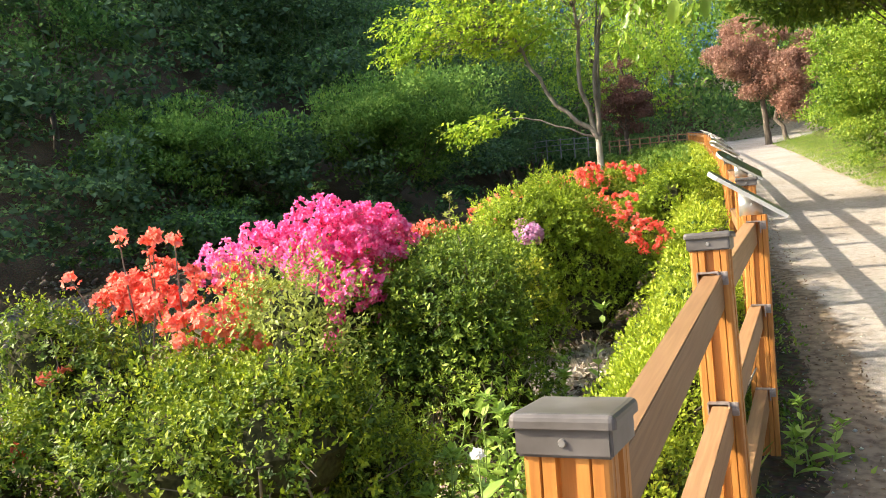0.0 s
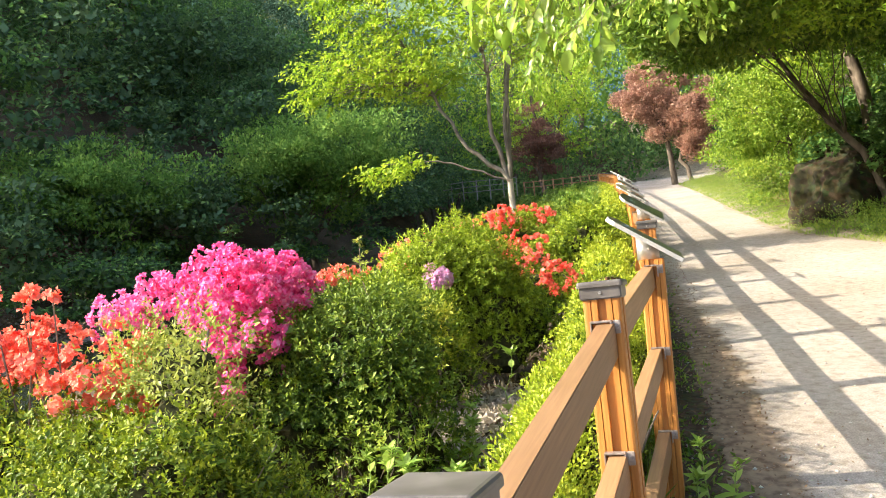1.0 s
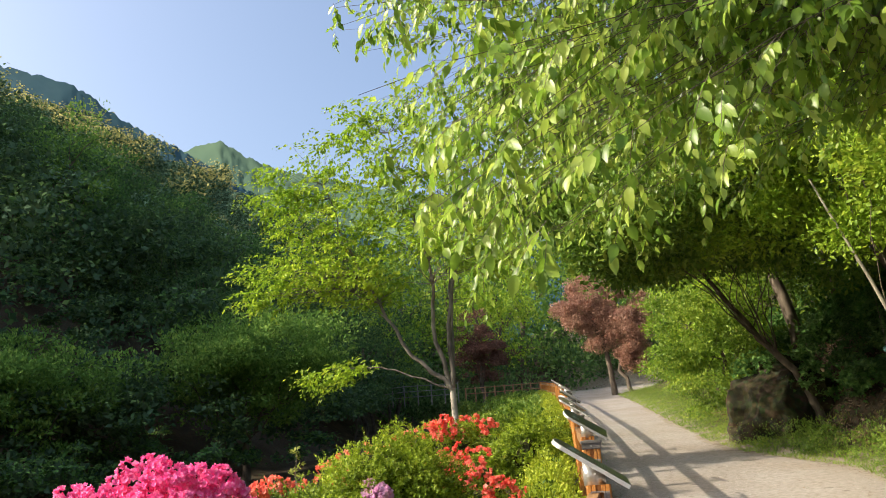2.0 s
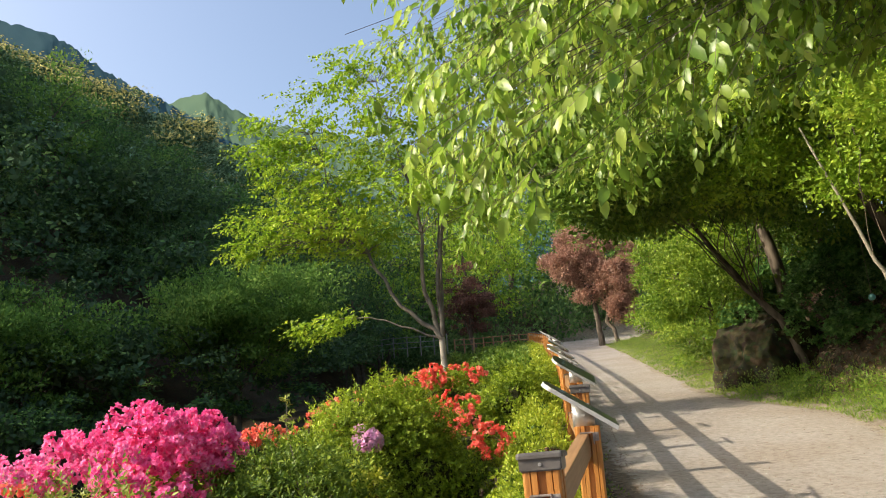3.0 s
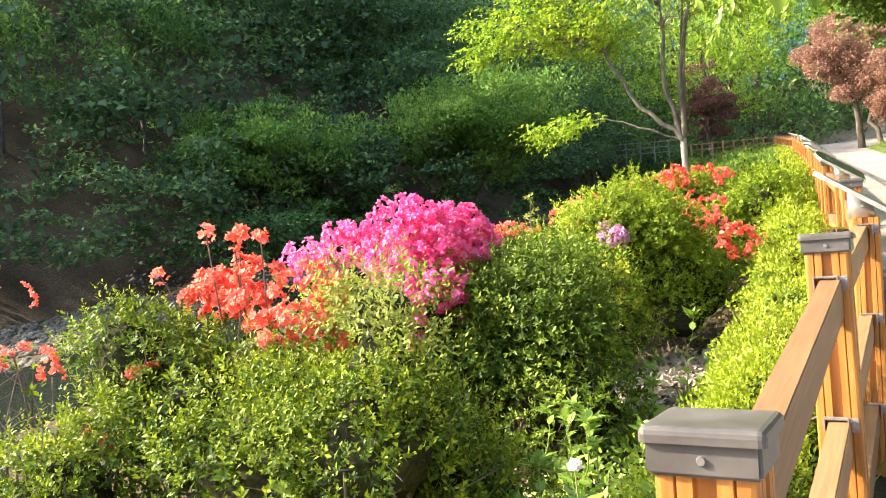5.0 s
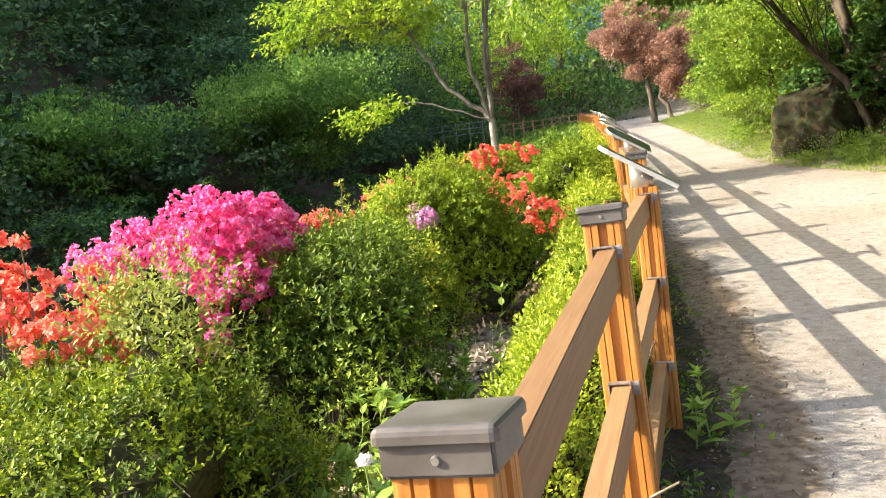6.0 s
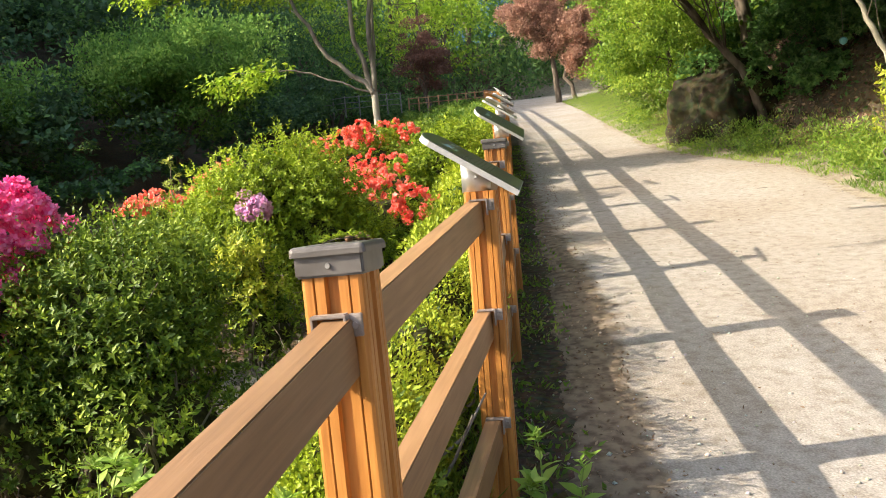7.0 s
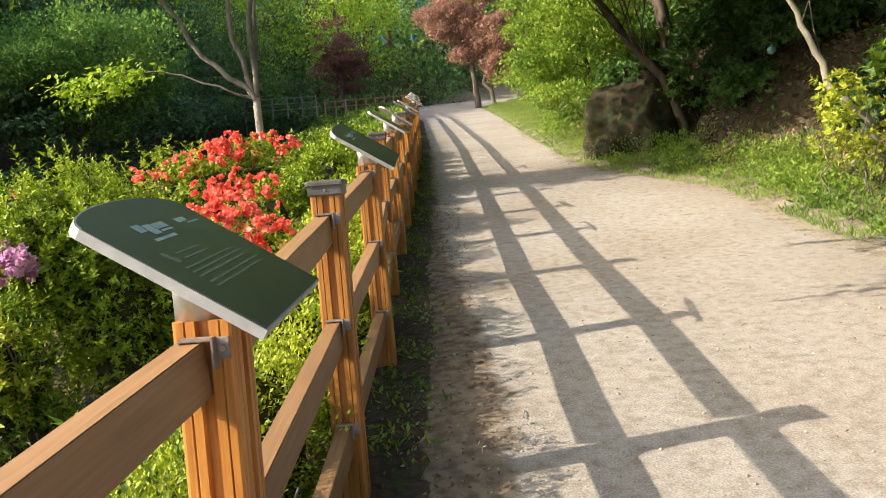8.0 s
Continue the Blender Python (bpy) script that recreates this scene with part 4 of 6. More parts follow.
# tall single blossoms on bare stalks, and a thin sapling, over the bushes
def stalks(label, name, at, tips, mat, leafy=False):
    ob = empty(name, (*at, gz(*at)), label, "plant")
    o = Vector(ob.location)
    lines = [wander((0, 0, 0.3), Vector(t) - o, 0.006, 0.003, 5, 0.03) for t in tips]
    tubes("branchwork", lines, M_TWIG, ob, 5)
    P = np.array([list(Vector(t) - o) for t in tips])
    Q, W = flower_heads(P, np.tile([0, 0, 0.35], (len(P), 1)), 11, 0.03)
    if leafy:
        whorls("foliage", np.repeat(P, 7, 0) + rng.normal(size=(len(P) * 7, 3)) * [0.03, 0.03, 0.06], rand_dir(len(P) * 7), 0.04, 0.4, mat, ob)
    else:
        flowers("bloom", Q, W, 0.038, mat, ob)


stalks("tall azalea stalks with single orange blossoms", "azalea_stalks", (-2.2, 2.45), [(-2.34, 2.3, 1.44), (-2.19, 2.3, 1.40), (-2.22, 2.36, 1.43), (-2.08, 2.33, 1.41), (-2.62, 2.3, 1.29)], M_ORANGE)
stalks("thin leafy sapling standing over the azaleas", "sapling", (-3.05, 7.0), [(-3.06, 7.0, 1.76), (-3.03, 7.0, 1.9)], M_AZALEA_PALE, True)


# ---- clipped box shrubs along the fence ----
def box_shrub(y, dy, n, leaf):
    x = float(fence_x(y)) - 0.37 + rng.normal() * 0.03
    at = (x, y, gz(x, y))
    ob = empty("box_shrub", at, "bright yellow-green clipped box shrub along the fence", "shrub", "hedge along the fence")
    o = np.array(at)
    h = rng.uniform(0.69, 0.80) * (0.8 if y < 3.3 else 1.0)
    main = [((x, y, at[2] + h * 0.48), (0.25, dy * 0.60, h * 0.52))]
    blobs = main + lumpy(main[0][0], main[0][1], 14, 0.16)[1:]
    P, U = shell(blobs, n, 0.10, 0.15, 4.0)
    k = P[:, 2] > land(P[:, 0], P[:, 1]) + 0.01
    foliage("foliage", P[k] - o, U[k], leaf, 0.5, M_HEDGE, ob, up=0.4)
    # darker leaves inside block the sun and stand for inner shade
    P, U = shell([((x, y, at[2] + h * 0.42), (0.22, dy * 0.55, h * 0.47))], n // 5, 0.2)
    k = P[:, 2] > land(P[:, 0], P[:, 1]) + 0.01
    foliage("inner_shade_foliage", P[k] - o, U[k], leaf * 1.4, 0.6, M_AZALEA_DARK, ob)
    # unseen dark core, added to make the shrub's cast shadow solid
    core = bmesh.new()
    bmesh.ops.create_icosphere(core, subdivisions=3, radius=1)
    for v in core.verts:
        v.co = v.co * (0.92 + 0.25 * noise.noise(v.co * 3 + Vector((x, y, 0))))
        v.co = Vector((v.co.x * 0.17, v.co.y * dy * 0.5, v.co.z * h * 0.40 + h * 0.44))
    part("shade_core", core, M_INNER, ob)
    lines = [wander(Vector((rng.normal() * 0.05, rng.normal() * 0.1, -0.02)), Vector((rng.normal() * 0.2, rng.normal() * 0.3, h * 0.7)), 0.012, 0.004, 4) for _ in range(8)]
    tubes("branchwork", lines, M_TWIG, ob, 5)


_y = 2.75
while _y < 46:
    _dy = 0.8 if _y < 3.5 else 1.15 if _y < 20 else 2.2
    box_shrub(_y, _dy, 12500 if _y < 6 else 6800 if _y < 12 else 2500 if _y < 20 else 1200, 0.021 if _y < 6 else 0.033 if _y < 12 else 0.06)
    _y += _dy * 0.93


# ---- trees ----
def crown_clumps(c, r, count, clump, flat=0.6, amp=0.25):
    """Places of leaf clumps in a lumpy crown."""
    P, U = shell([(c, r)], count, 0.35, amp)
    return [(tuple(p), (clump * s, clump * s, clump * s * flat)) for p, s in zip(P, rng.uniform(0.6, 1.3, count))]


def tree(name, label, base, top, r, crown_c, crown_r, clumps, clump, n, leaf, mat, bark=M_BARK, group="", ratio=0.5, limbs=9, droop=0.0, flat=0.6):
    ob = empty(name, base, label, "tree", group)
    o = np.array(base)
    cl = crown_clumps(crown_c, crown_r, clumps, clump, flat)
    P, U = shell(cl, n, 0.3)
    foliage("crown", P - o, U, leaf, ratio, mat, ob, droop=droop)
    b, t = Vector(base), Vector(top)
    trunk = wander((0, 0, -0.15), t - b, r, r * 0.45, 7, 0.025)
    tubes("trunk", [trunk], bark, ob, 10)
    for i in range(limbs):
        k = rng.integers(0, len(cl))
        p0, r0 = trunk[3 + i % 5]
        tubes("limb", [wander(p0, Vector(cl[k][0]) - b, r0 * 0.38, 0.006, 9, 0.03)], bark, ob, 6)
    return ob


# young tree with a pale trunk among the azaleas
def spray_arrays(P, D, leaf, ratio, per, length):
    """Drooping leafy twigs: paired leaves along each twig, hanging outwards."""
    n = len(P)
    D = unit(D)
    S = unit(np.cross(D, np.array([0, 0, 1.0])) + rand_dir(n) * 0.15)
    ln = length * rng.uniform(0.6, 1.3, (n, 1))
    s = leaf * rng.uniform(0.75, 1.25, n)
    Vs, Fs, off = [], [], 0
    for k in range(per):
        u = (k + 0.5) / per
        side = 1 if k % 2 else -1
        at = P + D * ln * u - np.array([0, 0, 1.0]) * ln * 0.45 * u * u + rand_dir(n) * 0.035
        W = S * side * rng.uniform(0.3, 1.0, (n, 1)) + D * 0.5 + np.array([0, 0, -0.45]) + rand_dir(n) * 0.6
        L = s * rng.uniform(0.8, 1.2, n) * (1.1 - 0.35 * u)
        V, F = blade_arrays(at, W, np.array([0, 0, 1.0]) + rand_dir(n) * 0.8, L, L * ratio, 0.12)
        Vs.append(V)
        Fs.append(F + off)
        off += len(V)
    return np.concatenate(Vs), np.concatenate(Fs)


def young_tree():
    base = (-2.95, 13.0, gz(-2.95, 13.0))
    ob = empty("young_tree", base, "young tree with pale trunk and thin yellow-green leaves", "tree")
    b = Vector(base)
    fork = Vector((-3.03, 13.05, 3.24)) - b
    tubes("trunk", [wander((0.02, 0, -0.1), fork, 0.062, 0.05, 6, 0.01)], M_BARK_PALE, ob, 12)
    # main limbs: way points and thickness at the fork
    limbs = [([(-3.66, 12.95, 3.80), (-4.2, 12.9, 4.75), (-4.75, 12.9, 5.9), (-5.2, 13.0, 7.2)], 0.042),
             ([(-3.3, 13.0, 4.25), (-3.2, 12.9, 5.0), (-3.5, 12.9, 6.4), (-3.9, 13.0, 8.0)], 0.044),
             ([(-3.04, 13.1, 4.29), (-2.8, 13.2, 5.65), (-2.55, 13.3, 7.0), (-2.4, 13.4, 8.2)], 0.046),
             ([(-3.0, 13.3, 4.6), (-3.1, 13.9, 6.0), (-3.4, 14.4, 7.4)], 0.03),
             ([(-3.97, 12.9, 3.55), (-4.5, 12.9, 3.68), (-5.2, 12.85, 3.72)], 0.018)]
    lines, joints = [], []
    for pts, r0 in limbs:
        way = [fork - Vector((0, 0, 0.05))] + [Vector(p) - b for p in pts]
        ln = []
        for i in range(len(way) - 1):
            for k in range(4):
                t = (i + k / 4) / (len(way) - 1)
                ln.append((way[i].lerp(way[i + 1], k / 4) + Vector(rng.normal(size=3)) * 0.018, r0 * (1 - 0.75 * t)))
        ln.append((way[-1], r0 * 0.22))
        tubes("limb", [ln], M_LIMB, ob, 8)
        joints += ln[4:] if r0 > 0.025 else []
    # leafy masses: centre, radii, how many twigs
    masses = [((-4.7, 12.9, 6.5), (1.5, 1.5, 1.5), 200), ((-3.1, 13.2, 7.1), (1.35, 1.6, 1.5), 170), ((-5.75, 12.8, 5.45), (0.85, 1.0, 0.5), 75), ((-4.5, 12.8, 5.15), (0.9, 1.0, 0.42), 75),
              ((-2.6, 13.6, 5.9), (1.0, 1.3, 0.8), 60), ((-5.9, 12.9, 6.9), (0.6, 0.9, 0.7), 55), ((-4.6, 13.0, 8.2), (0.8, 0.9, 0.5), 34), ((-6.45, 12.8, 5.1), (0.35, 0.4, 0.2), 16), ((-3.4, 13.0, 8.5), (0.7, 0.8, 0.4), 24), ((-2.9, 11.9, 5.5), (0.8, 0.6, 0.35), 40)]
    P, D = [], []
    for c, r, count in masses:
        c = np.array(c) - np.array(base)
        for _ in range(count):
            u = rand_dir(1)[0]
            q = c + u * np.array(r) * rng.uniform(0.35, 1.05)
            out = unit(np.array([q[0] - fork.x, q[1] - fork.y, 0.0]) + rng.normal(size=3) * 0.5)
            qv = Vector(q)
            p0 = min(joints, key=lambda j: (j[0] - qv).length + (0.6 if j[0].z > qv.z else 0))
            if rng.uniform() < 0.42:
                lines.append(wander(p0[0], qv, max(0.004, p0[1] * 0.35), 0.002, 5, 0.04))
            P += [q, q - out * 0.22 + rng.normal(size=3) * 0.06]
            D += [out + [0, 0, 0.15], out + rng.normal(size=3) * 0.5]
    for x, z in ((-4.4, 3.66), (-4.6, 3.72), (-4.8, 3.62), (-5.0, 3.74), (-5.2, 3.66), (-5.35, 3.72), (-4.7, 3.5), (-4.95, 3.5), (-5.1, 3.42), (-5.3, 3.56), (-4.5, 3.8), (-4.85, 3.8)):
        for _ in range(4):
            q = np.array((x, 12.88, z)) + rng.normal(size=3) * [0.07, 0.22, 0.05] - np.array(base)
            P.append(q)
            D.append(np.array([-0.8, rng.normal() * 0.6, -0.05]))
    tubes("twig", lines, M_LIMB, ob, 6)
    V, F = spray_arrays(np.array(P), np.array(D), 0.095, 0.5, 14, 0.36)
    quick("crown", V, F, M_CHERRY, ob)


young_tree()
tree("dark_maple", "dark purple-red maple behind the far fence", (-12, 58.5, gz(-12, 58.5)), (-12, 58.5, 11.5), 0.2, (-12, 58.5, 12.2), (2.0, 2.0, 2.3), 80, 0.5, 16000, 0.14, M_MAPLE_DARK, flat=0.5)
tree("round_tree", "wide dome-crowned green tree across the stream", (-15.9, 30, gz(-15.9, 30)), (-15.9, 30, 7.0), 0.18, (-15.9, 30, 7.5), (4.2, 3.4, 2.2), 150, 1.0, 34000, 0.17, M_WOOD_LIGHT, flat=0.36, limbs=18)
tree("bank_tree", "light green tree at the foot of the wooded hill", (-20.3, 22, gz(-20.3, 22)), (-20.3, 22, 4.5), 0.15, (-20.4, 22, 5.9), (3.0, 2.4, 1.9), 80, 0.75, 18000, 0.16, M_WOOD_LIGHT, flat=0.5)

# a roadside tree whose drooping branches hang over the path
def overhang():
    base = (4.4, 4.0, gz(4.4, 4.0))
    ob = empty("overhanging_tree", base, "roadside tree with drooping leafy branches over the path", "tree")
    b = Vector(base)
    trunk = wander((0, 0, -0.1), Vector((3.4, 5.0, 5.4)) - b, 0.16, 0.08, 6, 0.02)
    tubes("trunk", [trunk], M_BARK, ob, 10)
    lines, boughs, P, U, S = [], [], [], [], []

    def allowed(q):
        w = q + b
        k = (w.x - 0.19) / (w.y - 0.1)
        return w.z > 1.36 + (w.y - 0.1) * (0.22 + 3.0 * max(0, -k - 0.25) + 0.55 * max(0, k + 0.02))

    for i in range(470):
        p0 = trunk[rng.integers(3, 7)][0]
        y = 3.0 + 6.0 * rng.uniform(0, 1)
        lo = 1.6 + 0.25 * y
        e = Vector((rng.uniform(-0.33 * y, 0.45 * y) if i < 270 else rng.uniform(-0.36 * y, -0.08 * y) if i < 370 else rng.uniform(0.12 * y, 0.55 * y), y, lo + (6.6 - lo) * rng.uniform(0, 1) ** 1.2)) - b
        if not allowed(e):
            continue
        mid = p0.lerp(e, 0.5) + Vector((rng.normal() * 0.15, rng.normal() * 0.15, rng.uniform(0.25, 0.6)))
        ln = []
        for k in range(11):
            t = k / 10
            q = p0.lerp(mid, t).lerp(mid.lerp(e, t), t) + Vector(rng.normal(size=3)) * 0.012
            ln.append((q, 0.006 - 0.0045 * t))
        if not all(allowed(q) for q, r in ln[3:]):
            continue
        before = len(lines)
        for j in range(3, 11):
            run = unit(np.array(ln[j][0] - ln[j - 1][0]))
            for _ in range(rng.integers(2, 4)):
                q0 = ln[j][0] + Vector(rng.normal(size=3)) * 0.03
                way = unit(run * 0.6 + rng.normal(size=3) * [0.6, 0.6, 0.25] + [0, 0, -0.35])
                far = rng.uniform(0.16, 0.36)
                q1 = q0 + Vector(way) * far + Vector((0, 0, -0.3 * far))
                if not allowed(q1) or (q1 + b).y < 2.9:
                    continue
                lines.append([(q0, 0.002), (q0.lerp(q1, 0.5) + Vector((0, 0, 0.03)), 0.0016), (q1, 0.001)])
                side = unit(np.cross(way, [0, 0, 1.0]))
                size = rng.uniform(0.75, 1.2)
                for k in range(8):
                    s = 0.12 + 0.88 * k / 7
                    P.append(q0.lerp(q1, s) + Vector((0, 0, 0.05 * s * (1 - s))))
                    U.append(side * (1 if k % 2 else -1) * rng.uniform(0.2, 0.7) + way * 0.5 + np.array([0, 0, -rng.uniform(0.3, 1.1)]) + rng.normal(size=3) * 0.15)
                    S.append(size)
        if len(lines) - before > 8:
            boughs.append(ln)
    tubes("branchwork", boughs, M_BARK, ob, 5)
    tubes("twig", lines, M_TWIG, ob, 3)
    P, U, S = np.array(P), np.array(U), np.array(S)
    n = len(P)
    N = unit(rand_dir(n) * 0.8 + np.array([-0.5, -0.4, 0.6]))
    L = rng.uniform(0.065, 0.105, n) * S
    near = P[:, 1] + b.y < 5.2
    V, F = fat_leaf_arrays(P[near], unit(U)[near], N[near], L[near], L[near] * 0.56)
    V2, F2 = blade_arrays(P[~near], unit(U)[~near], N[~near], L[~near], L[~near] * 0.55)
    quick("crown", np.concatenate([V, V2]), np.concatenate([F, F2 + len(V)]), M_NEAR, ob)


overhang()


# ---- right-hand bank ----
def rock():
    bm = bmesh.new()
    bmesh.ops.create_icosphere(bm, subdivisions=5, radius=1)
    for v in bm.verts:
        p = v.co.copy()
        q = Vector((p.x * 0.85, p.y * 0.9, p.z * 0.95))
        for d, k in ((Vector((-0.8, -0.55, 0.25)), 0.78), (Vector((0.3, -0.9, 0.3)), 0.8), (Vector((-0.3, -0.2, 0.93)), 0.82), (Vector((-0.6, -0.7, -0.4)), 0.8), (Vector((0.7, -0.4, 0.6)), 0.85)):
            d = d.normalized()
            over = q.dot(d) - k * 0.9
            if over > 0:
                q -= d * over * 0.85
        f = noise.fractal(p * 2.2, 0.8, 2.0, 6) * 0.13 + abs(noise.noise(p * 1.3)) * 0.12 + abs(noise.noise(p * 5.5)) * 0.05
        v.co = q + p * f
    ob = part("boulder", bm, M_ROCK, None, "", True)
    ob.matrix_basis = pose(2.56, 16.8, 2.52, 0, 0, 14) @ Matrix.Diagonal((1.2, 0.95, 1.16, 1))
    tagged(ob, "large dark mossy boulder half sunk in the bank", "rock")


rock()
bush("dark leafy shrub growing over the boulder", [((2.55, 16.9, 3.5), (0.85, 0.5, 0.3), 10, 0.22), ((3.0, 16.2, 3.0), (0.5, 0.4, 0.35), 6, 0.18)], 3600, 0.075, M_WOOD_MID, ratio=0.5, name="shrub", stems=0)
bush("green weeds against the foot of the boulder", [((2.9, 15.5, 2.0), (0.7, 0.3, 0.25), 8, 0.12), ((3.8, 14.6, 1.95), (0.6, 0.3, 0.3), 8, 0.14)], 3600, 0.05, M_BANK, ratio=0.4, name="shrub", stems=0)


def limb_tree(name, label, pts, radii, mat_bark, crown_blobs, n, leaf, mat, ratio=0.5, spare=15):
    """A tree whose trunk follows given points."""
    base = Vector(pts[0])
    ob = empty(name, base, label, "tree", "trees on the bank")
    line = [(Vector(p) - base, r) for p, r in zip(pts, radii)]
    fine = []
    for (a, ra), (c, rc) in zip(line, line[1:]):
        for k in range(4):
            fine.append((a.lerp(c, k / 4) + Vector(rng.normal(size=3)) * 0.015, ra + (rc - ra) * k / 4))
    fine.append(line[-1])
    tubes("trunk", [fine], mat_bark, ob, 10)
    blobs = [b for c in crown_blobs for b in lumpy(*c)]
    for c, r in blobs[::spare]:
        p0, r0 = fine[rng.integers(len(fine) // 2, len(fine))]
        tubes("limb", [wander(p0, Vector(c) - base, r0 * 0.2, 0.004, 9, 0.012)], M_BARK, ob, 6)
    P, U = shell(blobs, n, 0.3)
    foliage("crown", P - np.array(base), U, leaf, ratio, mat, ob, droop=0.15)
    return ob


_maple = limb_tree("red_maple", "spreading maple with dusky red drooping leaves beside the path", [(-2.2, 49, gz(-2.2, 49) - 0.1), (-2.25, 49, 8.2), (-2.4, 49, 9.6), (-2.9, 49, 11.0), (-3.1, 49, 13.0)], [0.2, 0.16, 0.14, 0.1, 0.04], M_BARK,
          [((-3.9, 49, 12.2), (1.5, 1.3, 1.0), 20, 0.42), ((-3.2, 49.5, 13.6), (1.4, 1.2, 0.7), 14, 0.4), ((-2.3, 49, 11.2), (1.7, 1.5, 1.1), 20, 0.42), ((-0.5, 49, 11.1), (1.4, 1.3, 1.0), 16, 0.42), ((-0.9, 48.5, 9.3), (1.0, 1.0, 0.9), 14, 0.38),
           ((-2.5, 48.8, 9.9), (1.1, 1.0, 0.55), 12, 0.34), ((0.1, 49.5, 12.3), (1.1, 1.0, 0.6), 10, 0.38), ((-1.6, 49.4, 13.0), (1.2, 1.0, 0.5), 10, 0.36), ((-2.9, 48.6, 11.6), (1.7, 1.2, 1.5), 22, 0.5), ((-1.0, 48.4, 10.4), (1.3, 1.1, 1.5), 20, 0.48), ((-0.8, 48.3, 8.5), (0.9, 0.9, 0.7), 12, 0.34)], 64000, 0.12, M_MAPLE, spare=7)
tubes("trunk", [wander((1.1, -0.6, gz(-1.1, 48.4) - gz(-2.2, 49) - 0.1), (0.4, 0, 3.0), 0.14, 0.09, 6, 0.05)], M_BARK, _maple, 10)
# crown lobes reaching over the path are added to shade the bank
limb_tree("leaning_tree", "dark tree leaning over the boulder, crown widened to shade the bank", [(3.07, 16.15, gz(3.07, 16.15) - 0.1), (2.95, 16.10, 2.66), (2.74, 16.10, 3.28), (2.21, 16.10, 3.96), (1.80, 16.10, 4.63), (0.9, 16.4, 6.4)],
          [0.09, 0.075, 0.07, 0.062, 0.05, 0.025], M_BARK, [((2.2, 17.5, 6.6), (2.2, 1.8, 1.3), 22, 0.6), ((3.8, 17.5, 6.0), (1.6, 1.6, 1.2), 12, 0.6), ((1.6, 14.6, 6.3), (1.9, 1.6, 0.9), 18, 0.5), ((5.2, 15.5, 5.2), (1.6, 1.6, 1.2), 14, 0.5), ((0.9, 14.0, 6.7), (2.0, 2.2, 0.9), 18, 0.5), ((2.4, 12.4, 6.3), (1.8, 1.8, 0.9), 16, 0.5), ((0.2, 16.5, 7.2), (2.0, 2.0, 1.2), 16, 0.5), ((1.0, 15.0, 6.0), (1.5, 1.3, 0.7), 14, 0.45), ((0.0, 14.4, 6.8), (1.5, 1.3, 0.8), 12, 0.45), ((2.5, 15.7, 5.7), (1.1, 1.0, 0.6), 10, 0.4), ((0.5, 12.7, 5.5), (1.5, 1.5, 0.6), 16, 0.45), ((1.7, 14.2, 5.3), (1.2, 1.2, 0.45), 14, 0.4), ((0.8, 15.6, 5.7), (1.2, 1.2, 0.5), 14, 0.4), ((-0.2, 14.2, 6.0), (1.4, 1.4, 0.6), 14, 0.45), ((0.6, 14.3, 5.2), (1.1, 1.1, 0.4), 14, 0.36), ((-0.9, 13.5, 6.2), (1.1, 1.1, 0.5), 14, 0.36), ((0.4, 12.8, 5.1), (1.3, 1.2, 0.4), 16, 0.38)], 100000, 0.115, M_BANK)
limb_tree("pale_tree", "slanting tree with smooth greyish trunk on the bank", [(4.15, 11.1, gz(4.15, 11.1) - 0.1), (3.80, 11, 2.03), (3.54, 11, 2.29), (3.36, 11, 2.74), (3.15, 11, 3.27), (2.6, 11.1, 5.2)],
          [0.044, 0.04, 0.038, 0.034, 0.026, 0.013], M_BARK_GREY, [((2.9, 11.2, 5.9), (1.7, 1.6, 1.0), 18, 0.5), ((4.8, 12.2, 5.0), (1.5, 1.4, 1.1), 14, 0.5), ((3.7, 11.3, 4.5), (1.0, 1.0, 0.7), 12, 0.35), ((2.3, 12.6, 5.0), (1.2, 1.0, 0.6), 12, 0.35), ((3.4, 9.2, 4.6), (1.2, 1.0, 0.6), 12, 0.35)], 34000, 0.08, M_CHERRY)
bm = bmesh.new()
bmesh.ops.create_uvsphere(bm, u_segments=20, v_segments=14, radius=0.052)
_ball = empty("hanging_ball", (3.54, 13.0, 3.09), "small blue-green ball hanging on a cord from a branch", "ball")
part("globe", bm, plain_mat("teal_plastic", (0.05, 0.15, 0.155), (0.08, 0.21, 0.21), 0.4), _ball, "", True)
tubes("cord", [[(Vector((0, 0, 0.058)), 0.003), (Vector((0.03, 0.1, 1.9)), 0.003)]], M_TWIG, _ball, 5)
bush("yellow-green leafy shrub at the foot of the pale tree", [((3.66, 10.75, 2.16), (0.46, 0.36, 0.32), 11, 0.14), ((3.45, 10.6, 1.85), (0.3, 0.26, 0.26), 7, 0.12), ((3.9, 10.9, 1.65), (0.36, 0.3, 0.36), 8, 0.14)], 2900, 0.05, M_YELLOW, ratio=0.5, name="yellow_shrub", stems=2)
bush("green undergrowth shrub on the bank", [((4.9, 11.4, 2.5), (0.8, 0.6, 0.6), 10, 0.3)], 4000, 0.10, M_BANK, ratio=0.55, name="shrub", stems=0)

tree("bank_tree", "light green leafy tree overhanging the verge beside the boulder", (2.0, 20.6, gz(2.0, 20.6)), (1.8, 20.6, 4.8), 0.07, (1.45, 20.4, 4.55), (1.4, 1.4, 1.55), 110, 0.36, 21000, 0.082, M_VERGE,
     group="trees on the bank", droop=0.25, flat=0.45)
